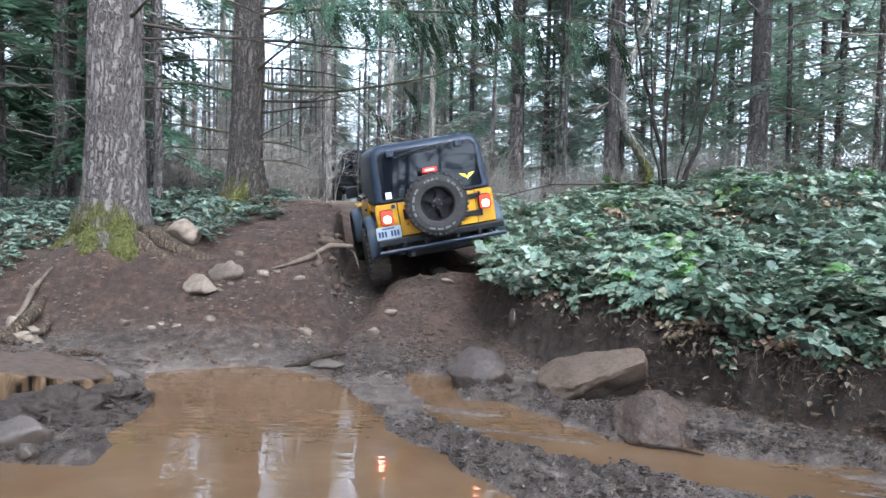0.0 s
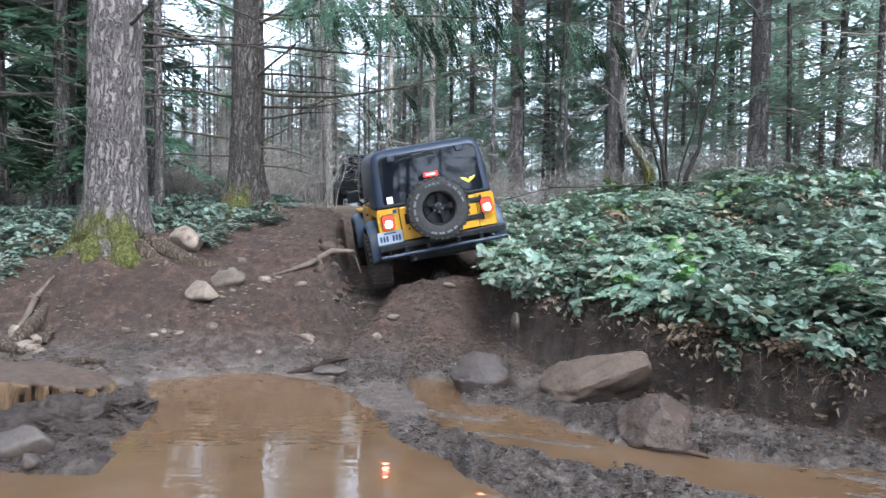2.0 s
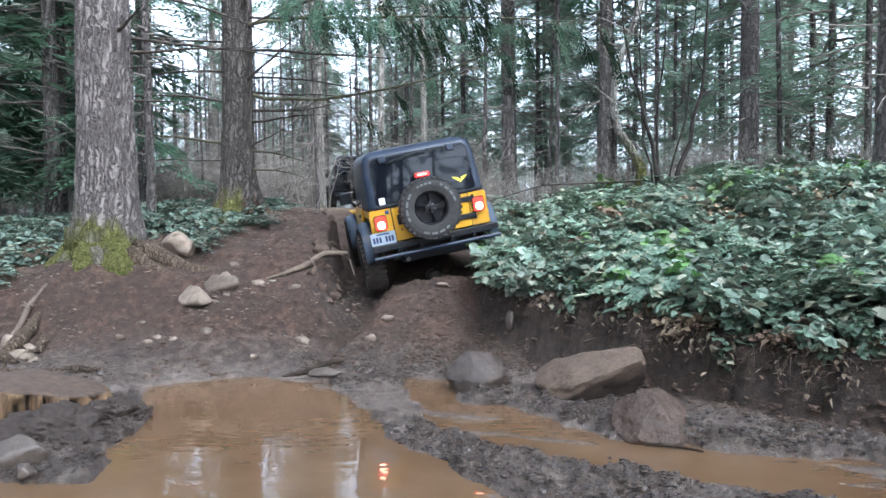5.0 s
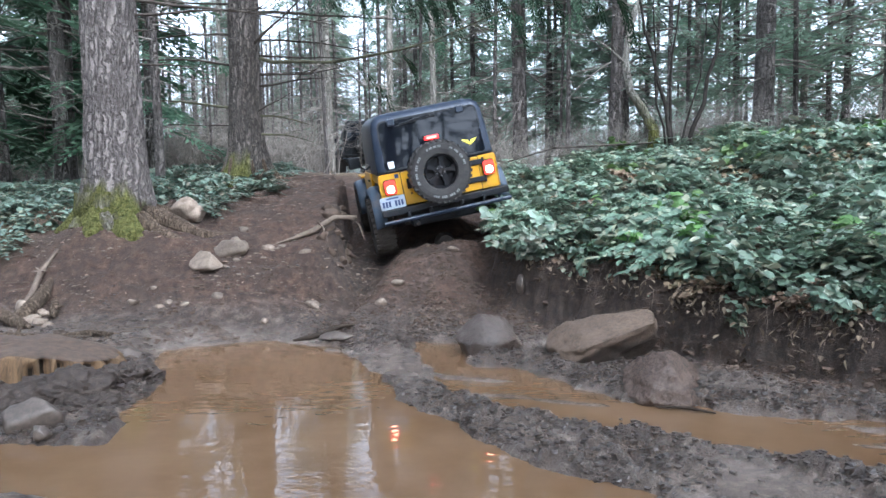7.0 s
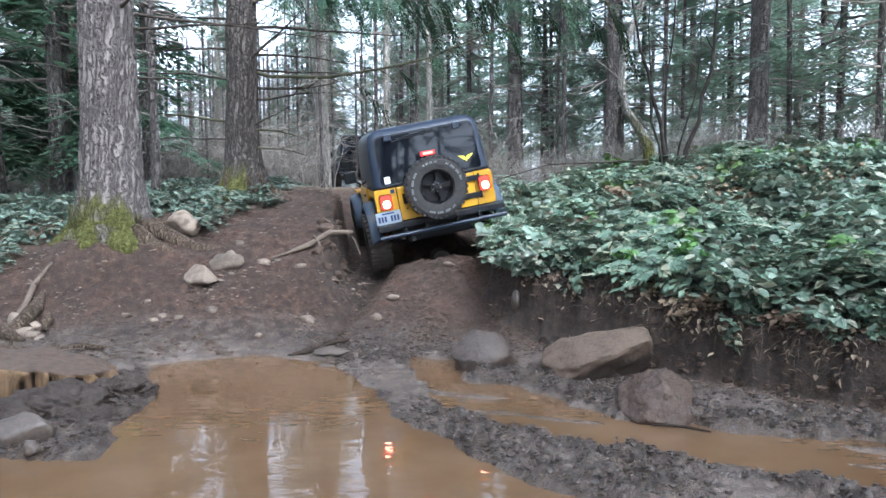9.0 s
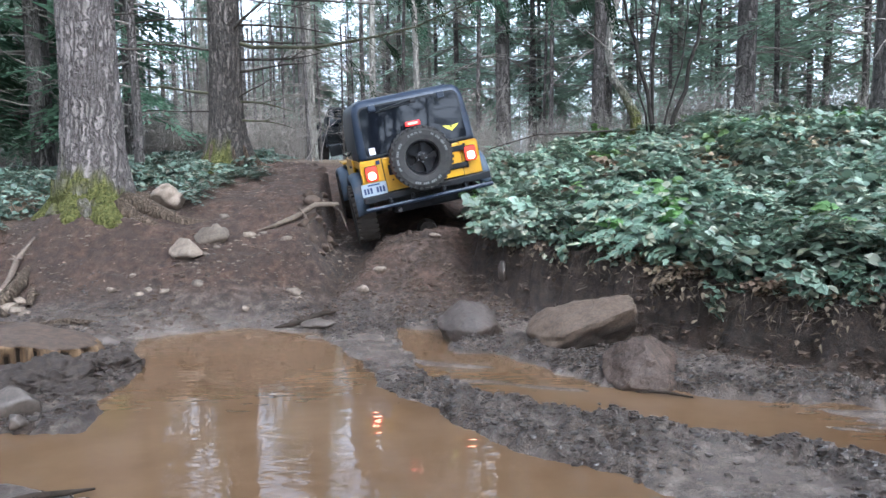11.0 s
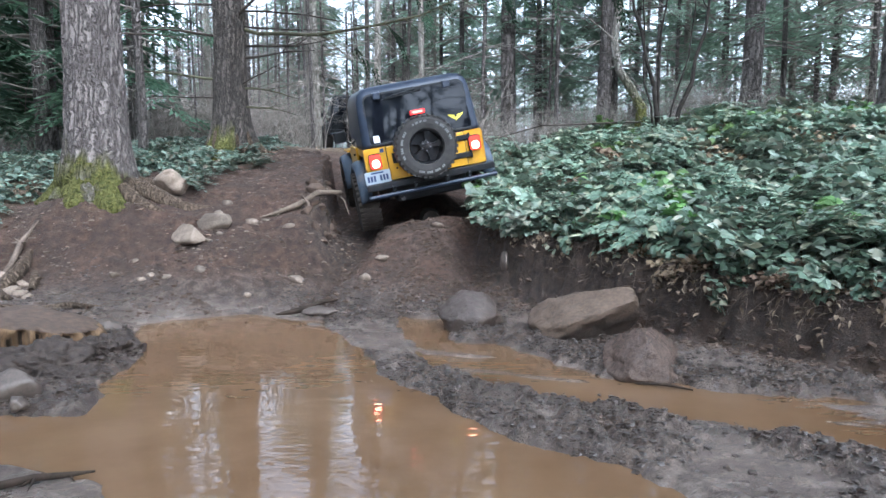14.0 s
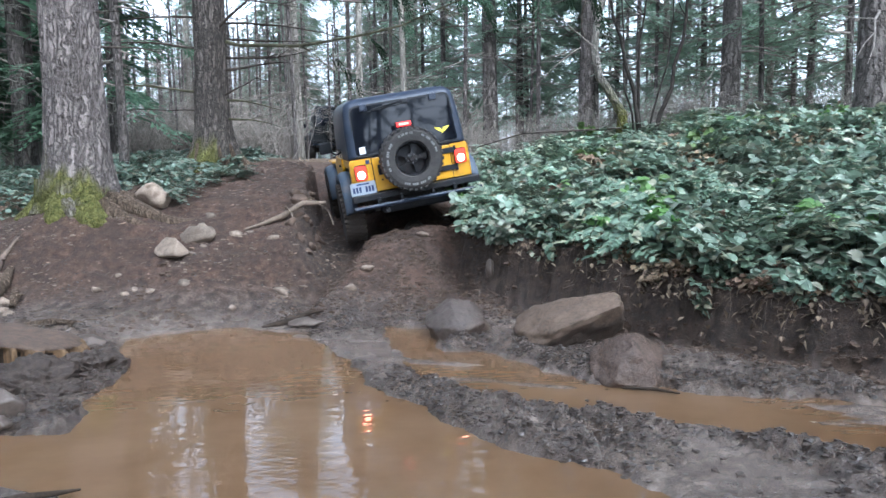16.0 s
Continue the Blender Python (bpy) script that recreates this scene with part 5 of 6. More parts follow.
def plants():
    rng = random.Random(81)
    g = "evergreen shrubs on the bank"
    a = [shrub("evergreen_shrub", 91, SHRUB_LEAF, 11, 0.34, 0.8, 0.27, 0.082, 6, 0, "low glossy shrub with holly-like paired leaflets", g),
         shrub("evergreen_shrub", 92, SHRUB_LEAF, 10, 0.42, 0.6, 0.30, 0.088, 6, 0, "low glossy shrub with holly-like paired leaflets", g),
         shrub("bramble_bush", 93, SHRUB_LEAF, 16, 0.36, 1.1, 0.3, 0.094, 0, 7, "low bramble with broad green leaves in threes", g),
         shrub("bramble_bush", 94, PALE_LEAF, 15, 0.32, 1.2, 0.3, 0.106, 0, 6, "low bramble with broad green leaves in threes", g),
         shrub("bramble_bush", 95, BRIGHT_LEAF, 8, 0.42, 0.8, 0.3, 0.115, 0, 4, "bramble with fresh bright green leaves", g),
         shrub("withered_bush", 96, DEAD_LEAF, 9, 0.36, 1.0, 0.3, 0.08, 0, 4, "withered brown bramble with curled leaves", g)]
    spots = []
    y = 4.0
    while y < 14.5:
        step = 0.235 + 0.020 * (y - 4)
        x = 0.3
        while x < 10.5:
            px, py = x + rng.uniform(-0.5, 0.5) * step, y + rng.uniform(-0.5, 0.5) * step
            e = inside_bank(px, py)
            if e > (0.27 if py < 7.3 else 0.06) and px < 0.72 * py + 1.2 and (py < 11.8 or rng.random() < 0.5):
                spots.append((px, py, -10 if e < 0.4 else 0, 8 if e < 0.4 else 0))
            x += step
        y += step
    # those at the corner lean out over the trail
    for k in range(13):
        f = k / 12
        spots.append((float(np.interp(f, [0, 0.6, 1], [0.86, 0.80, 0.86])) + rng.uniform(-0.04, 0.06), 9.4 - 1.2 * f, rng.uniform(-28, -12), rng.uniform(-8, 8)))
    scatter(a, (3.5, 3, 6, 7.5, 2.2, 1.7), spots, rng, (0.82, 1.15), 20)
    # the withered fringe along the lip
    b = [shrub("withered_bush", 97, DEAD_LEAF, 8, 0.22, 1.2, 0.2, 0.06, 0, 4, "dry brown leaves and stalks hanging over the lip", g),
         shrub("bramble_bush", 98, SHRUB_LEAF, 6, 0.26, 1.2, 0.2, 0.075, 0, 4, "small green bramble at the lip of the bank", g)]
    lip = []
    for (x0, y0), (x1, y1) in zip(BANK[2:9], BANK[3:10]):
        n = int(math.hypot(x1 - x0, y1 - y0) / 0.1)
        for i in range(n):
            f = (i + rng.random()) / n
            ox, oy = y0 - y1, x1 - x0
            ol = math.hypot(ox, oy)
            off = rng.uniform(0.06, 0.26)
            lip.append((x0 + (x1 - x0) * f + ox / ol * off, y0 + (y1 - y0) * f + oy / ol * off, -18, 14))
    scatter(b, (5, 4), [(x, y, ax, ay) for x, y, ax, ay in lip if x < 6], rng, (0.55, 0.9), 22)
    # the low greenery round the two firs and in the wood
    g2 = "low greenery under the firs"
    c = [shrub("fern", 101, FERN_LEAF, 8, 0.26, 1.0, 0.34, 0.075, 8, 0, "low blue-green fern on the forest floor", g2),
         shrub("low_shrub", 102, FERN_LEAF, 12, 0.26, 0.9, 0.22, 0.07, 0, 5, "low blue-green shrub on the forest floor", g2)]
    spots = []
    for _ in range(900):
        x, y = rng.uniform(-9, -1.4), rng.uniform(7.0, 15.5)
        edge = -4.95 + 0.75 * (y - 7.9) + 0.35 * math.sin(y * 2.1)
        if (x < edge and y < 9.4) or (y >= 9.4 and x < -2.7 - 0.08 * (y - 9.4) + 0.2 * math.sin(y * 3)):
            if math.hypot(x + 4.15, y - 9.06) > 0.85 and math.hypot(x + 3.36, y - 12.05) > 0.5 and all(abs(x - q[0]) + abs(y - q[1]) > 0.26 for q in spots):
                spots.append((x, y, 0, 0))
    scatter(c, (5, 6), spots, rng, (0.75, 1.25))
    # bare brush at the back
    g3 = "bare brush in the wood"
    d = []
    for sd in (111, 112, 113):
        r2 = random.Random(sd)
        t = empty("bare_brush")
        v, f = [], []
        for i in range(22):
            w = r2.uniform(0, 6.28)
            path = bent((r2.uniform(-0.4, 0.4), r2.uniform(-0.4, 0.4), -0.05), (math.cos(w) * 0.5, math.sin(w) * 0.5, 1), r2.uniform(0.6, 1.8), 6, r2, 0.22)
            tube(v, f, path, [0.009, 0.008, 0.007, 0.006, 0.005, 0.003, 0.001], 3)
            for _ in range(4):
                j = r2.randint(2, 5)
                w2 = r2.uniform(0, 6.28)
                tube(v, f, bent(path[j], (math.cos(w2), math.sin(w2), r2.uniform(0, 0.9)), r2.uniform(0.2, 0.7), 3, r2, 0.25), [0.005, 0.004, 0.003, 0.001], 3)
        tagged(arrays("brushwood", v, f, TWIG, t), kind="stuff")
        d.append(tagged(t, "leafless grey-brown brush in the wood", "shrub", g3))
    spots = []
    for _ in range(210):
        y = 12.5 + 22 * rng.random() ** 1.4
        x = rng.uniform(-0.62, 0.70) * y
        if abs(x - axis_mid(y)) < 1.5 or (y < 15 and x < 0.6):
            continue
        spots.append((x, y, 0, 0))
    scatter(d, (1, 1, 1), spots, rng, (0.6, 0.95), 8)
    tall, spots = [], []
    for ob in d:
        tall.append(copy_thing(ob, Matrix.Diagonal((1, 1, 1, 1))))
    for _ in range(190):
        y = rng.uniform(16, 36)
        x = rng.uniform(-0.42, 0.06) * y
        if abs(x - axis_mid(y)) > 1.3:
            spots.append((x, y, 0, 0))
    scatter(tall, (1, 1, 1), spots, rng, (0.9, 1.7), 8)


PALE_LEAF = leafy("pale_shrub_leaves", (0.088, 0.138, 0.092), (0.31, 0.372, 0.285), 0.36, 0.2, (0.44, 0.41, 0.31))
BRIGHT_LEAF = leafy("bright_leaves", (0.07, 0.15, 0.04), (0.17, 0.29, 0.09), 0.4, 0.35)
plants()

# ---- stones, wood and mud ----
PEBBLE = simple("brown_pebble", (0.075, 0.054, 0.038), (0.24, 0.186, 0.138), 9, 0.85)
TWIG_DARK = simple("brown_twig", (0.045, 0.031, 0.022), (0.16, 0.115, 0.082), 9)
STONE_BIG = boulder_material("brown_boulder", (0.044, 0.028, 0.018), (0.135, 0.092, 0.062), -0.05)
STONE_SHINY = boulder_material("wet_brown_boulder", (0.042, 0.026, 0.018), (0.100, 0.067, 0.049), -0.24, 0.24)
STONE_MUDDY = boulder_material("mud_coated_boulder", (0.038, 0.027, 0.021), (0.105, 0.080, 0.066), 0.02, 0.42)
DARKWOOD = simple("wet_wood_hollow_shade", (0.012, 0.009, 0.006), (0.045, 0.031, 0.022), 10, 0.8, 0, 0.6, 0.01, spec=0.15)
SOILCLOD = simple("soil_clod", (0.03, 0.019, 0.0125), (0.10, 0.064, 0.042), 14, 0.9, 0, 0.5, 0.01)
WITHERED = leafy("withered_leaves", (0.06, 0.038, 0.024), (0.19, 0.135, 0.088), 0.75, 0.15, (0.30, 0.23, 0.16))
HEAP = simple("dark_mud_heap", (0.012, 0.008, 0.006), (0.062, 0.043, 0.031), 26, 0.6, 0, 0.9, 0.02, spec=0.35)
CHIP = leafy("wood_chips", (0.09, 0.055, 0.035), (0.30, 0.21, 0.14), 0.8, 0.1)
def lump(seed, sx, sy, sz, rough=0.22, sub=3, sharp=1.6, cut=9, deep=0.45):
    """A stone: a ball pushed by noise and flattened facets."""
    rng = random.Random(seed)
    bm = bmesh.new()
    bmesh.ops.create_icosphere(bm, subdivisions=sub, radius=1.0)
    off = Vector((rng.uniform(-50, 50), rng.uniform(-50, 50), rng.uniform(-50, 50)))
    cuts = [(Vector((rng.uniform(-1, 1), rng.uniform(-1, 1), rng.uniform(-0.6, 1))).normalized(), rng.uniform(deep, 0.85)) for _ in range(cut)]
    for v in bm.verts:
        p = v.co.copy()
        p = p * (1 + rough * noise.noise(p * sharp + off) + rough * 0.35 * noise.noise(p * sharp * 3.1 + off))
        for n, d in cuts:
            k = p.dot(n) - d
            if k > 0:
                p = p - n * k * 0.92
        v.co = (p.x * sx, p.y * sy, p.z * sz)
    return bm


def stone(name, seed, x, y, w, d, h, mat, label, group="", turn=0.0, tilt=(0, 0), sink=0.3, sub=3, cat="stone"):
    ob = obj(name, lump(seed, w / 2, d / 2, h / 2, 0.3, sub, 1.6, 6 if sub > 3 else 9, 0.62 if sub > 3 else 0.45), mat, None, True)
    ob.matrix_world = pose(x, y, ground_z(x, y) + h * (0.5 - sink), tilt[0], tilt[1], turn)
    return tagged(ob, label, cat, group)


def boulder(seed, x, y, w, d, h, mat, label, planes, turn, tilt, sink):
    """A weathered boulder: broken faces, worn edges, pitted skin."""
    rng = random.Random(seed)
    o = Vector((rng.uniform(-50, 50), rng.uniform(-50, 50), rng.uniform(-50, 50)))
    bm = bmesh.new()
    bmesh.ops.create_icosphere(bm, subdivisions=5, radius=1.0)
    for v in bm.verts:
        p = v.co.copy()
        p = p * (1 + 0.20 * noise.noise(p * 1.5 + o))
        for nx, ny, nz, dist in planes:
            n = Vector((nx, ny, nz)).normalized()
            k = p.dot(n) - dist - 0.05 * noise.noise(p * 2.5 + o)
            if k > 0:
                p = p - n * k * 0.86
        p = p * (1 + 0.05 * noise.noise(p * 4 + o) + 0.03 * noise.noise(p * 10 + o) + 0.015 * noise.noise(p * 23 + o))
        v.co = (p.x * w / 2, p.y * d / 2, p.z * h / 2)
    ob = obj("boulder", bm, mat, None, True)
    ob.matrix_world = pose(x, y, ground_z(x, y) + h * (0.5 - sink), tilt[0], tilt[1], turn)
    return tagged(ob, label, "boulder", "boulders by the channel")


def clod_heap(seed, sx, sy, sz):
    """A heap of churned mud: a low dome broken into lumps and tears."""
    bm = bmesh.new()
    bmesh.ops.create_icosphere(bm, subdivisions=5, radius=1.0)
    o = Vector((seed * 1.7, seed * 0.9, 0))
    for v in bm.verts:
        p = v.co.copy()
        k = 1 + 0.30 * noise.noise(p * 1.8 + o) + 0.24 * abs(noise.noise(p * 5 + o)) + 0.14 * noise.noise(p * 9 + o) + 0.09 * noise.noise(p * 17 + o) + 0.03 * noise.noise(p * 29 + o)
        v.co = (p.x * sx * k, p.y * sy * k, p.z * sz * k)
    return bm


def stones():
    rng = random.Random(121)
    g = "boulders by the channel"
    boulder(1, 1.38, 6.13, 1.02, 0.78, 0.58, STONE_BIG, "long brown boulder with a muddy foot", ((-0.1, -0.35, 0.93, 0.55), (0.05, -0.85, -0.52, 0.55), (0.95, -0.25, 0.0, 0.8), (-0.62, -0.25, 0.70, 0.74), (0.3, 0.4, 0.9, 0.6)), 10, (0, -15), 0.22)
    boulder(5, 1.57, 5.15, 0.62, 0.58, 0.52, STONE_SHINY, "wet grey-brown boulder standing in muddy water", ((-0.80, -0.30, 0.52, 0.60), (0.62, -0.52, 0.56, 0.58), (0.1, 0.8, 0.6, 0.6), (-0.1, -0.95, 0.25, 0.74), (0.0, -0.1, 1.0, 0.86)), 5, (0, 0), 0.44)
    boulder(3, 0.38, 6.64, 0.62, 0.62, 0.52, STONE_MUDDY, "mud-coated boulder half sunk in the mud", ((0.2, -0.5, 0.85, 0.72), (-0.7, -0.3, 0.6, 0.74), (0.8, -0.2, 0.5, 0.76)), 10, (0, 0), 0.36)
    stone("boulder", 4, -3.37, 9.22, 0.45, 0.37, 0.32, STONE, "pale rounded boulder beside the fir roots", g, 0, (0, 12), 0.25, 4, "boulder")
    g = "stones on the slope"
    rows = [(-2.58, 8.46, 0.50), (-2.82, 8.26, 0.46), (-2.18, 8.59, 0.18), (-1.73, 8.49, 0.17), (-1.53, 7.92, 0.22), (-2, 7.56, 0.13), (-2.55, 7.75, 0.17), (-2.9, 7.69, 0.13), (-3.08, 7.69, 0.14), (-3.14, 7.6, 0.13), (-3.46, 7.67, 0.17), (-3.31, 7.88, 0.11), (-2.6, 8.7, 0.18), (-0.77, 7.9, 0.18), (0.06, 8.72, 0.18), (-4.32, 7.36, 0.21), (-4.36, 7.56, 0.16), (-2.58, 8.97, 0.19), (-0.6, 8.22, 0.2), (-2.03, 8.64, 0.12), (-2.92, 8.21, 0.15), (-2.49, 8.34, 0.12), (-2.6, 8.23, 0.11)]
    for i, (x, y, w) in enumerate(rows):
        stone("stone", 20 + i, x, y, w, w * rng.uniform(0.6, 0.9), w * rng.uniform(0.45, 0.65), STONE, "pale field stone set in brown soil", g, rng.uniform(-40, 40), (rng.uniform(-15, 15), rng.uniform(-15, 15)), 0.42, 3 if w > 0.2 else 2)
    g = "stones at the water's edge"
    for i, (x, y, w, h) in enumerate([(-2.75, 4.57, 0.4, 0.27), (-2.61, 4.35, 0.18, 0.12), (-3.02, 6.52, 0.4, 0.12), (-1.14, 7.09, 0.38, 0.09), (-1.15, 6.78, 0.23, 0.07), (-2.47, 6.42, 0.22, 0.08), (-3.14, 4.46, 0.35, 0.27)]):
        stone("stone", 60 + i, x, y, w, w * 0.7, h, STONE_WET, "wet grey stone at the water's edge", g, rng.uniform(-30, 30), (0, rng.uniform(-8, 8)), 0.25, 3)
    g = "clumps in the trench wall"
    for i in range(16):
        y = 8.62 + 0.075 * i
        x = -1.30 - 0.10 * (i % 3) + rng.uniform(-0.08, 0.08)
        w = rng.uniform(0.12, 0.26)
        stone("soil_clump", 200 + i, x, y, w, w * 0.9, w * 0.8, SOILCLOD, "dark brown clump of soil in the rut wall", g, rng.uniform(0, 90), (0, rng.uniform(-20, 20)), 0.35 + 0.3 * (i % 2), 3, "soil")
    g = "stones on the slope"
    for i, (x, y, w) in enumerate([(-4.58, 7.62, 0.30), (-4.42, 7.42, 0.22), (-4.85, 7.5, 0.26), (-4.2, 7.3, 0.14)]):
        stone("stone", 230 + i, x, y, w, w * 0.8, w * 0.55, STONE, "pale field stone set in brown soil", g, rng.uniform(-40, 40), (rng.uniform(-15, 15), 0), 0.35, 3)
    ob = obj("stone", lump(80, 0.062, 0.075, 0.115), STONE_WET, None, True)
    ob.matrix_world = pose(0.79, 7.73, 0.493, 0, 6, 0)
    tagged(ob, "oval stone stuck in the bank face", "stone")


def wood_bits():
    rng = random.Random(131)

    def stick(name, pts, radii, mat, label, cat="stick", sides=8, offs=0):
        v, f = [], []
        tube(v, f, [Vector(p) for p in pts], radii, sides)
        for _ in range(offs):
            j = rng.randint(1, len(pts) - 2)
            tube(v, f, bent(pts[j], (rng.uniform(-1, 1), rng.uniform(-1, 1), rng.uniform(-0.2, 0.6)), rng.uniform(0.08, 0.25), 3, rng, 0.3), [radii[j] * 0.5, radii[j] * 0.4, radii[j] * 0.3, radii[j] * 0.1], 5)
        return tagged(arrays(name, v, f, mat, None, True), label, cat)

    def low(x, y, dz):
        return (x, y, ground_z(x, y) + dz)

    stick("stick", [(-1.6, 7.14, 0.03), (-1.5, 7.16, 0.04), (-1.32, 7.22, 0.068), (-1.15, 7.31, 0.13), (-1, 7.37, 0.143)], [0.008, 0.026, 0.032, 0.026, 0.014], DARKWOOD, "dark wet stick lying at the water's edge", offs=2)
    stick("stick", [(-2.27, 3.08, 0.041), (-2.07, 3.18, 0.061), (-1.91, 3.29, 0.061), (-1.78, 3.36, 0.045), (-1.68, 3.41, 0.04)], [0.02, 0.022, 0.02, 0.015, 0.006], DARKWOOD, "dark broken branch on the mud spit", offs=3)
    stick("stick", [(1.44, 4.89, 0.014), (1.64, 4.81, 0.027), (1.8, 4.73, 0.014)], [0.006, 0.014, 0.006], DARKWOOD, "short dark stick floating in the channel")
    # bare roots that span the rut's edge
    r = empty("exposed_root")
    for pts, rad in (([low(-2.12, 8.72, 0.0), low(-1.92, 8.77, 0.03), low(-1.68, 8.84, 0.05), (-1.42, 8.9, 1.202), (-1.15, 8.99, 1.20)], [0.010, 0.024, 0.038, 0.036, 0.026]),
                     ([(-1.62, 8.85, 1.153), (-1.54, 8.81, 1.082), (-1.5, 8.78, 0.917), (-1.47, 8.76, 0.753)], [0.022, 0.018, 0.014, 0.008]),
                     ([(-1.24, 8.95, 1.194), (-1.11, 8.93, 1.113), (-1.05, 8.91, 0.929)], [0.018, 0.014, 0.007])):
        v, f = [], []
        tube(v, f, [Vector(p) for p in pts], rad, 9)
        arrays("root", v, f, ROOT, r, True)
    tagged(r, "pale bare root arching out of the rut's edge", "root")
    stick("fallen_log", [low(-4.59, 8.29, 0.03), low(-4.66, 8.05, 0.05), low(-4.63, 7.79, 0.04), low(-4.7, 7.55, 0)], [0.02, 0.038, 0.034, 0.015], TWIG_DARK, "brown weathered root on the slope", "log", 10, 6)
    for pts, rad in ((((-4.50, 7.95, 0.05), (-4.46, 7.72, 0.08), (-4.52, 7.46, 0.06), (-4.60, 7.25, 0.0)), [0.03, 0.075, 0.085, 0.04]), (((-4.95, 7.62, 0.02), (-4.72, 7.40, 0.07), (-4.48, 7.26, 0.05), (-4.30, 7.20, 0.0)), [0.04, 0.075, 0.06, 0.025]),
                     (((-4.34, 7.72, 0.03), (-4.25, 7.56, 0.06), (-4.22, 7.42, 0.02)), [0.03, 0.05, 0.03]), (((-4.62, 6.95, 0.02), (-4.25, 6.86, 0.05), (-3.85, 6.88, 0.02)), [0.025, 0.045, 0.02]), (((-3.95, 7.05, 0.01), (-3.6, 6.98, 0.04), (-3.3, 7.0, 0.01)), [0.02, 0.035, 0.015])):
        stick("weathered_root", [low(*p) for p in pts], rad, ROOT_BARK, "thick weathered brown root lying on the slope", "root", 10, 1)
    stick("fallen_log", [low(-2.95, 13.1, 0.03), low(-2.6, 13, 0.06), low(-2.3, 12.9, 0.03), low(-2.05, 12.9, 0)], [0.05, 0.07, 0.06, 0.04], ROOT, "pale fallen log beside the trail", "log", 10, 2)
    stick("fallen_branch", [(1, 11.6, 1.96), (1.8, 11.9, 2.19), (2.7, 12.2, 2.24), (3.6, 12.5, 2.29)], [0.010, 0.014, 0.018, 0.016], TWIG_NEAR, "thin dead branch over the brush", "branch", 6, 6)
    stick("fallen_branch", [low(1.55, 10.6, 0.02), low(1.35, 11, 0.3), low(1.15, 11.4, 0.65)], [0.012, 0.011, 0.006], TWIG, "thin dead branch leaning in the brush", "branch", 6, 2)
    # rotten stump and the clod beneath it
    t = empty("rotten_stump")
    # fluted rotten side, then a crumbled top that slopes away to one end
    sides, verts, faces, dark = 120, [], [], []
    levels = [(-0.12, 1.04), (-0.02, 1.03), (0.08, 1.0), (0.16, 0.985), (0.215, 0.97), (0.24, 0.93), (0.25, 0.84), (0.255, 0.65), (0.26, 0.4), (0.26, 0.15)]
    for k, (z, q) in enumerate(levels):
        for a in range(sides):
            w = 2 * math.pi * a / sides
            c, d = math.cos(w), math.sin(w)
            flute = noise.noise(Vector((c * 5.5, d * 5.5, 2.0 + z))) + 0.5 * noise.noise(Vector((c * 15, d * 15, 5.0 + z * 2)))
            deep = max(0.0, min(1.0, (flute - 0.06) * 4)) * (1 if k < 5 else 0.25 if k == 5 else 0.0)
            rr = q * (1 + 0.10 * noise.noise(Vector((c * 1.6, d * 1.6, 7.0))) - 0.24 * deep + 0.03 * noise.noise(Vector((c * 22, d * 22, z * 9))))
            zz = z + (0.03 * noise.noise(Vector((c * q * 3, d * q * 3, 1.0))) + 0.016 * noise.noise(Vector((c * q * 9, d * q * 9, 4.0))) if k > 3 else 0.0)
            zz = zz * (1 - 0.55 * max(0.0, c * q) ** 1.5)
            verts.append((c * rr * 0.74, d * rr * 0.46, zz))
            dark.append(deep if k < 5 else 0.0)
    for k in range(len(levels) - 1):
        for a in range(sides):
            n = (a + 1) % sides
            faces.append((k * sides + a, k * sides + n, (k + 1) * sides + n, (k + 1) * sides + a))
    faces.append(tuple(range((len(levels) - 1) * sides, len(levels) * sides)))
    ob = arrays("stump_wood", verts, faces, ROT, t, True)
    # deep flutes take a darker wood: rot, with the hollows' shade in its colour
    ob.data.materials.append(DARKWOOD)
    ob.data.materials.append(SOILCLOD)
    for face in ob.data.polygons:
        if face.index >= 5 * sides:
            face.material_index = 2
        elif sum(dark[v] for v in face.vertices) > 2.4:
            face.material_index = 1
    part("mud_skirt", clod_heap(140, 0.30, 0.26, 0.15), HEAP, t, "dark wet clod of mud").matrix_basis = pose(0.80, -0.20, -0.04)
    t.matrix_world = pose(-3.5, 5.8, 0.03, 0, 0, 4) @ Matrix.Diagonal((1, 1, 1.15, 1))
    tagged(t, "rotten orange-brown stump in the mud", "stump")
    for i, (x, y, w, h) in enumerate([(-2.86, 5.2, 0.62, 0.17), (-2.62, 5.05, 0.44, 0.10), (-3.15, 4.95, 0.6, 0.13), (-3.55, 5.0, 0.6, 0.12), (-2.62, 5.81, 0.34, 0.07)]):
        ob = obj("mud_mound", clod_heap(150 + i, w / 2, w * 0.38, h), HEAP, None, True)
        ob.matrix_world = pose(x, y, ground_z(x, y) - 0.01, 0, 0, 30 * i)
        tagged(ob, "dark wet heap of churned mud", "mud")


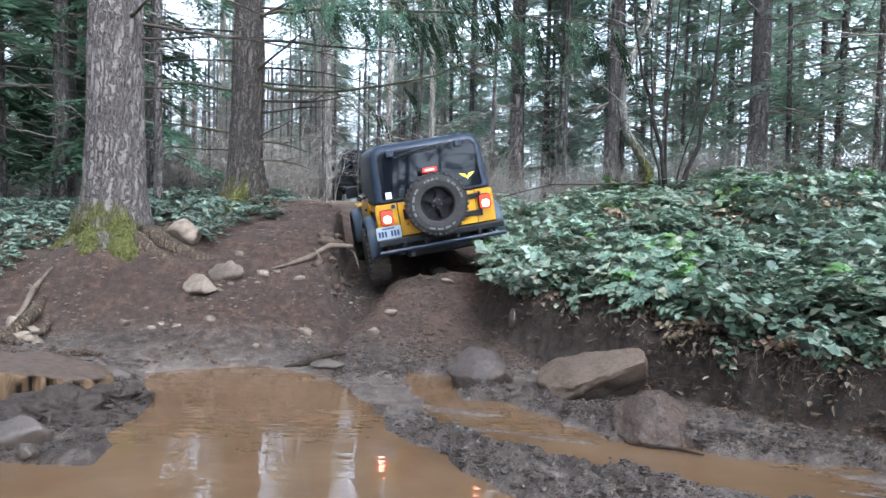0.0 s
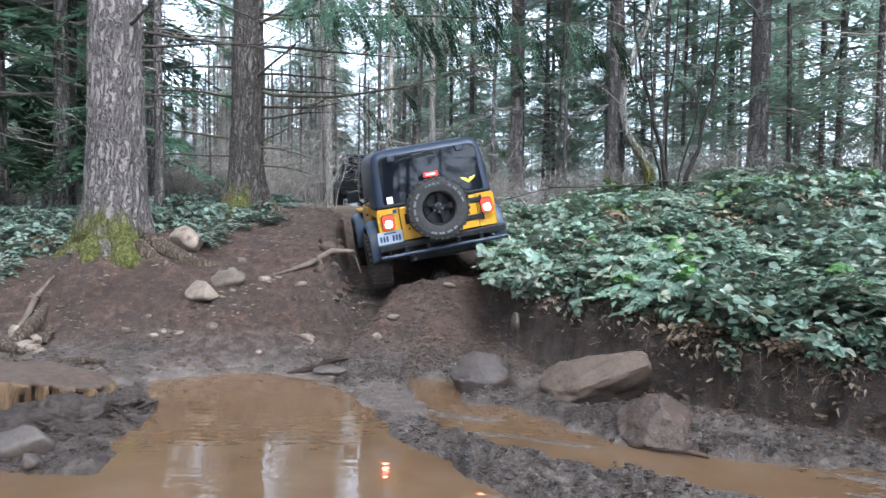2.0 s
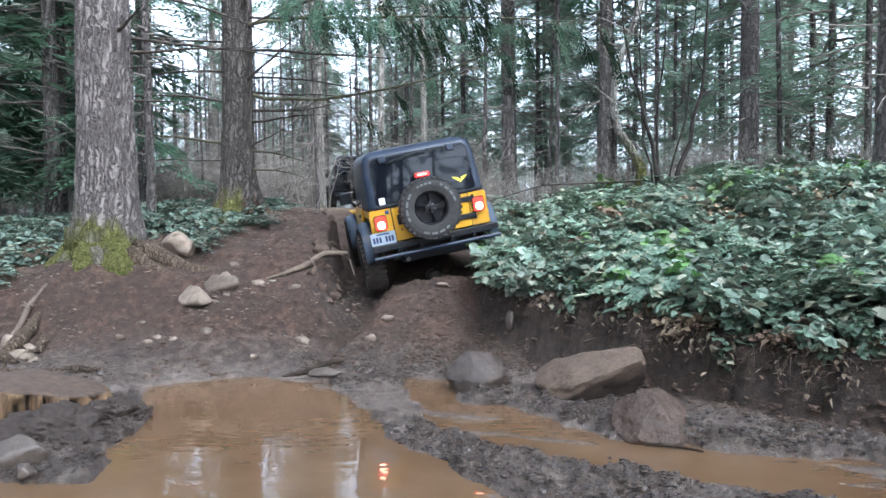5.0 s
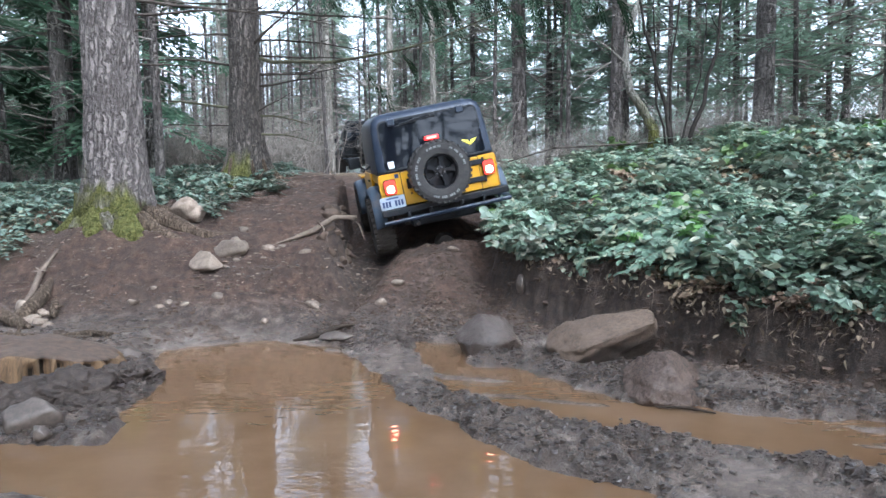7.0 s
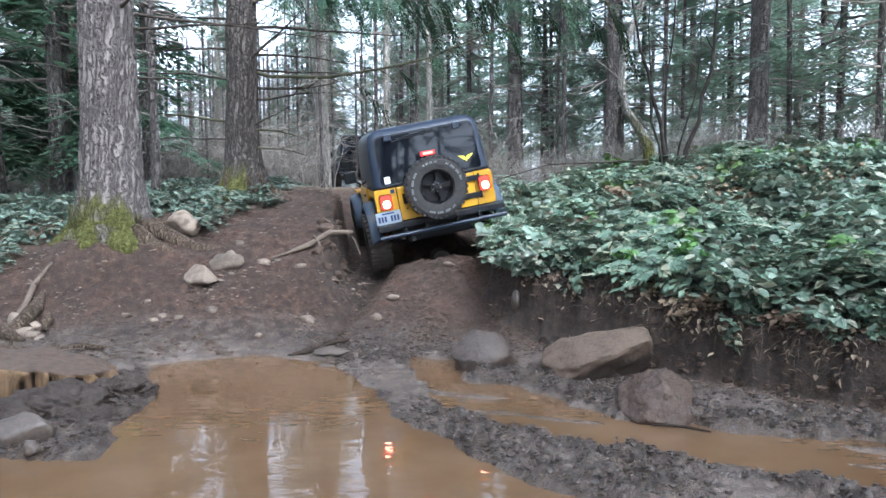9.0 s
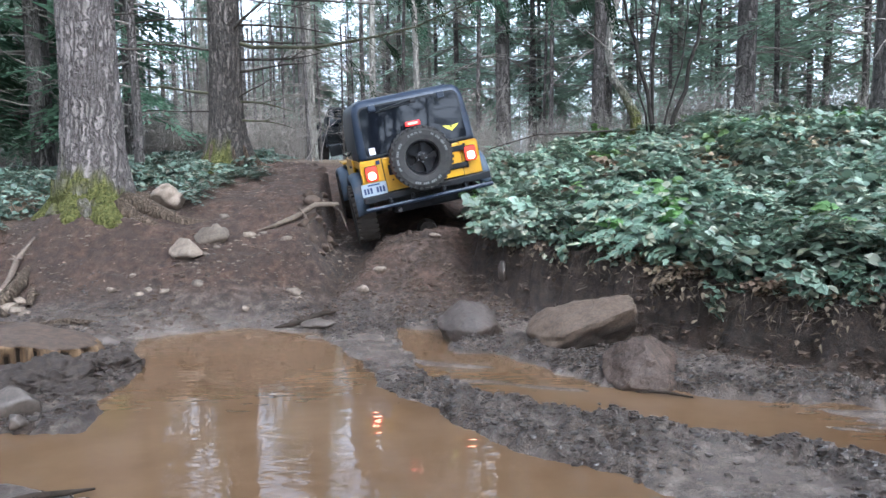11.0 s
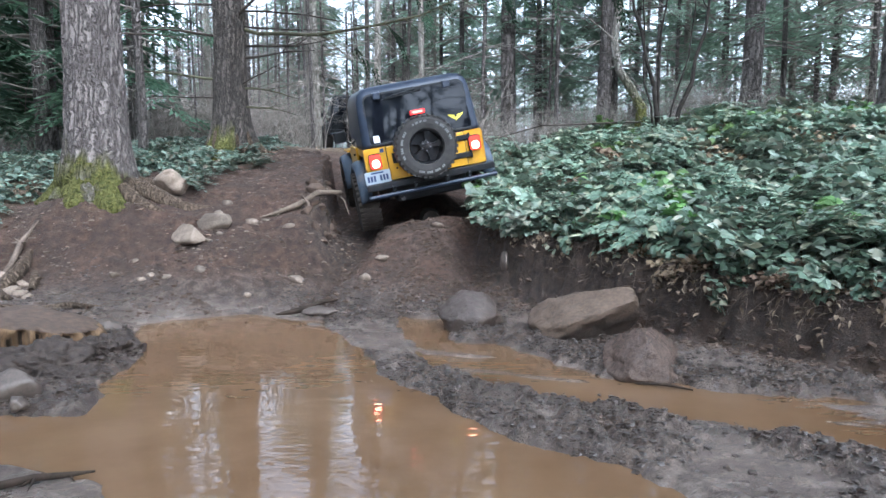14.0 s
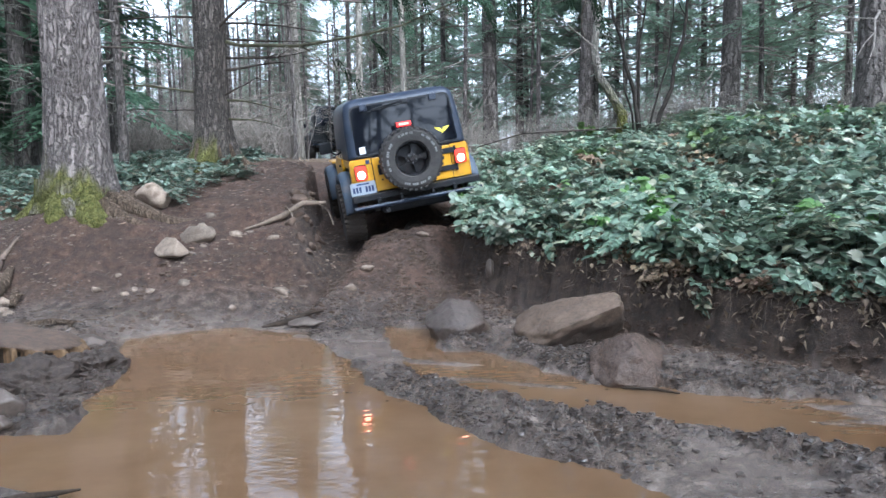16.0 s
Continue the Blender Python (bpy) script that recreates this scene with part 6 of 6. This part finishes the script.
def loose_stuff():
    """Clods on the churned ridge, pebbles and chips on the slope, fallen leaves."""
    rng = np.random.RandomState(7)

    def strew(name, n, box, keep, size, flat, mat, label, cat, shape):
        verts, faces = [], []
        xs, ys = rng.uniform(box[0], box[1], n * 6), rng.uniform(box[2], box[3], n * 6)
        pool = np.minimum(outline_distance(xs, ys, POOL), outline_distance(xs, ys, CHANNEL))
        e = -outline_distance(xs, ys, BANK)
        ok = np.where(keep(xs, ys, pool, e) > rng.uniform(0, 1, n * 6))[0][:n]
        zs = height(xs[ok], ys[ok])
        for x, y, z in zip(xs[ok], ys[ok], zs):
            s = size[0] * (size[1] / size[0]) ** (rng.rand() ** 2)
            a = rng.rand() * 6.28
            b = len(verts)
            if shape == "clod":
                k = 6
                for ring, (rr, zz) in enumerate(((1.0, -0.3), (0.9, 0.35))):
                    for i in range(k):
                        w = a + i * 6.283 / k + ring * 0.4
                        q = rr * (0.6 + 0.7 * rng.rand()) * s
                        verts.append((x + math.cos(w) * q, y + math.sin(w) * q * 0.8, z + (zz - 0.15 + 0.5 * rng.rand()) * s * flat))
                verts.append((x + (rng.rand() - 0.5) * s, y, z + 0.6 * s * flat))
                for i in range(k):
                    j = (i + 1) % k
                    faces.append((b + i, b + j, b + k + j, b + k + i))
                    faces.append((b + k + i, b + k + j, b + 2 * k))
            elif shape == "twig":
                c, d = math.cos(a) * s, math.sin(a) * s
                k, w = (rng.rand() - 0.5) * 0.6, 0.004 + 0.03 * s * rng.rand()
                mid = (x + k * d * 0.4, y - k * c * 0.4, z + 0.012 + w)
                tube(verts, faces, [Vector((x - c, y - d, z + 0.006)), Vector(mid), Vector((x + c, y + d, z + 0.008 + 0.1 * s * rng.rand()))], [w, w * 0.9, w * 0.4], 4)
            else:
                c, d = math.cos(a) * s, math.sin(a) * s
                t1, t2 = (rng.rand() - 0.3) * s * flat, (rng.rand() - 0.3) * s * flat
                verts += [(x - c, y - d, z + 0.004), (x + d * 0.4, y - c * 0.4, z + 0.006 + t1), (x + c, y + d, z + 0.004 + t2), (x - d * 0.4, y + c * 0.4, z + 0.006)]
                faces.append((b, b + 1, b + 2, b + 3))
        tagged(arrays(name, verts, faces, mat), label, cat, kind="stuff")

    strew("mud_clods", 9000, (-1.2, 4.2, 3.0, 7.3), lambda x, y, p, e: smooth01(0.02, 0.06, p) * smooth01(1.0, 0.4, p) * (e < -0.12) * (0.03 + 0.97 * churned(x, y) ** 1.5), (0.005, 0.030), 0.9, CLOD, "dark crumbled mud clods on the churned ridge", "mud", "clod")
    strew("mud_clods", 7500, (-4.5, 1.6, 4.0, 8.6), lambda x, y, p, e: smooth01(0.03, 0.08, p) * smooth01(8.4, 7.4, y) * (e < -0.1) * (0.03 + 0.97 * churned(x, y) ** 1.5), (0.005, 0.026), 1.0, CLOD, "dark crumbled mud clods beside the pool", "mud", "clod")
    strew("mud_clods", 900, (-3.2, 0.9, 7.0, 8.4), lambda x, y, p, e: smooth01(0.05, 0.2, p) * (e < -0.02) * (0.05 + 0.95 * (rough2(x, y, 0.4, 66) > 0.1)), (0.008, 0.04), 0.9, SOILCLOD, "dark wet lumps of mud below the vehicle", "mud", "clod")
    strew("mud_clods", 2600, (-3.9, -1.9, 4.1, 6.6), lambda x, y, p, e: smooth01(0.02, 0.08, p) + 0 * x, (0.006, 0.04), 0.9, CLOD, "dark crumbled mud clods round the stump", "mud", "clod")
    strew("soil_crumbs", 1800, (-1.2, 0.8, 7.4, 9.2), lambda x, y, p, e: (e < -0.05) * (0.3 + 0.7 * (rough2(x, y, 0.3, 63) > 0.1)), (0.008, 0.042), 0.8, SOILCLOD, "brown soil crumbs on the mound", "soil", "clod")
    strew("pebbles", 1500, (-4.9, -0.9, 7.2, 12.5), lambda x, y, p, e: smooth01(7.3, 7.9, y) * (0.25 + 0.75 * (rough2(x, y, 0.6, 64) > 0.1)) * (x < axis_mid(y) - 0.9), (0.006, 0.04), 0.6, PEBBLE, "pale pebbles strewn over the slope", "pebbles", "clod")
    strew("wood_chips", 1500, (-5.0, -0.7, 7.4, 14), lambda x, y, p, e: (x < axis_mid(y) - 0.8) * 0.8, (0.010, 0.045), 0.6, CHIP, "wood chips and dry leaves on the slope", "litter", "leaf")
    strew("fallen_twigs", 620, (-6.5, -0.9, 6.6, 12), lambda x, y, p, e: (p > 0.15) * (x < axis_mid(y) - 0.9) * (0.3 + 0.7 * (x < -3)), (0.05, 0.22), 1, TWIG_DARK, "brown twigs and root ends on the slope", "twigs", "twig")
    strew("fallen_twigs", 130, (0.6, 5.5, 4.4, 9), lambda x, y, p, e: smooth01(-0.25, 0.0, e) * smooth01(0.6, 0.1, e), (0.06, 0.22), 1, TWIG_DARK, "dry stalks and rootlets along the bank", "twigs", "twig")
    strew("mud_clods", 1500, (0.6, 5.0, 4.2, 8.4), lambda x, y, p, e: smooth01(-0.45, -0.2, e) * smooth01(0.14, 0.0, e), (0.008, 0.05), 0.9, SOILCLOD, "dark soil crumbs along the cut bank", "soil", "clod")
    strew("fallen_leaves", 5200, (0.3, 8.5, 4.2, 14), lambda x, y, p, e: smooth01(0.0, 0.2, e), (0.025, 0.06), 0.9, DEAD_LEAF, "brown fallen leaves under the shrubs", "litter", "leaf")
    strew("fallen_leaves", 2600, (-9, -2.2, 7.6, 16), lambda x, y, p, e: 0.7 * (x < -4.3) + 0.7 * (y > 9.8), (0.02, 0.05), 0.7, DEAD_LEAF, "brown fallen leaves under the firs", "litter", "leaf")
    strew("fallen_leaves", 6500, (-12, 14, 12, 30), lambda x, y, p, e: 1.0 * (np.abs(x - axis_mid(y)) > 1.0), (0.04, 0.10), 0.9, DEAD_LEAF, "brown leaf litter on the forest floor", "litter", "leaf")


def bank_fringe():
    """Rootlets, bare stalks and withered leaves that hang down the cut face of the bank."""
    rng = random.Random(151)
    rv, rf, lv, lf = [], [], [], []
    for (x0, y0), (x1, y1) in zip(BANK[2:8], BANK[3:9]):
        ln = math.hypot(x1 - x0, y1 - y0)
        ox, oy = (y0 - y1) / ln, (x1 - x0) / ln
        for _ in range(int(ln * 46)):
            f, off = rng.random(), rng.uniform(0.03, 0.16)
            x, y = x0 + (x1 - x0) * f + ox * off, y0 + (y1 - y0) * f + oy * off
            if x > 5:
                continue
            long = rng.random() ** 2
            path = bent((x, y, ground_z(x, y) + rng.uniform(-0.04, 0.06)), (-ox + rng.uniform(-0.8, 0.8), -oy + rng.uniform(-0.8, 0.8), rng.uniform(-0.4, 0.5)), 0.12 + 0.32 * long, 6, rng, 0.22, 0.30)
            w = rng.uniform(0.002, 0.0045)
            tube(rv, rf, path, [w * (1 - 0.12 * i) for i in range(7)], 4)
            if rng.random() < (0.45 if y > 6.6 else 0.8):
                for q in path[2::2]:
                    a = rng.uniform(0, 6.28)
                    leaflet(lv, lf, q, (math.cos(a), math.sin(a), rng.uniform(-0.9, 0.1)), (0, 0, 1), rng.uniform(0.03, 0.075) * (1 if y > 6.6 else 1.3), rng.uniform(0.015, 0.045), rng.uniform(0.1, 0.6), rng.uniform(0.1, 0.6))
    tagged(arrays("hanging_rootlets", rv, rf, TWIG_DARK), "thin brown rootlets hanging from the bank's lip", "roots", kind="stuff")
    tagged(arrays("withered_fringe", lv, lf, WITHERED), "withered brown leaves hanging from the bank's lip", "litter", kind="stuff")


stones()
wood_bits()
loose_stuff()
bank_fringe()


def motions():
    base = (-0.04, 9.61, 0.823, 3.0, -11.28, 10.0)
    rock = [(0, 0, 0), (4, 0, 0.15), (6.5, 0, 0.1), (9, 0, 0), (10, 0, 0.1), (11.3, 0.01, -0.3), (12.5, 0.025, -0.4), (13, 0.0, -0.1), (14, 0.008, 0.1), (14.5, 0.01, 0.1), (15, 0.008, 0.3), (15.5, -0.005, 0.85), (16, -0.03, 1.8)]
    x, y, z, rx, ry, rz = base
    spin = [(0, 0), (9.5, 0), (10.2, -25), (10.8, -80), (11.4, -140), (12.0, -195), (12.6, -230), (13, -235), (14.3, -235), (14.8, -225), (15.4, -190), (16, -140)]
    for wh, sx, wy in jeep_wheels:
        walk(wh, [(t, pose(sx * 0.79, wy, 0.395) @ pose(0, 0, 0, (a if wy == 0 else a * 0.1), 0, 0) @ pose(0, 0, 0, 0, 0, 90)) for t, a in spin])
    walk(jeep, [(t, pose(x, y, z + dz, rx, ry + dr, rz)) for t, dz, dr in rock])


motions()
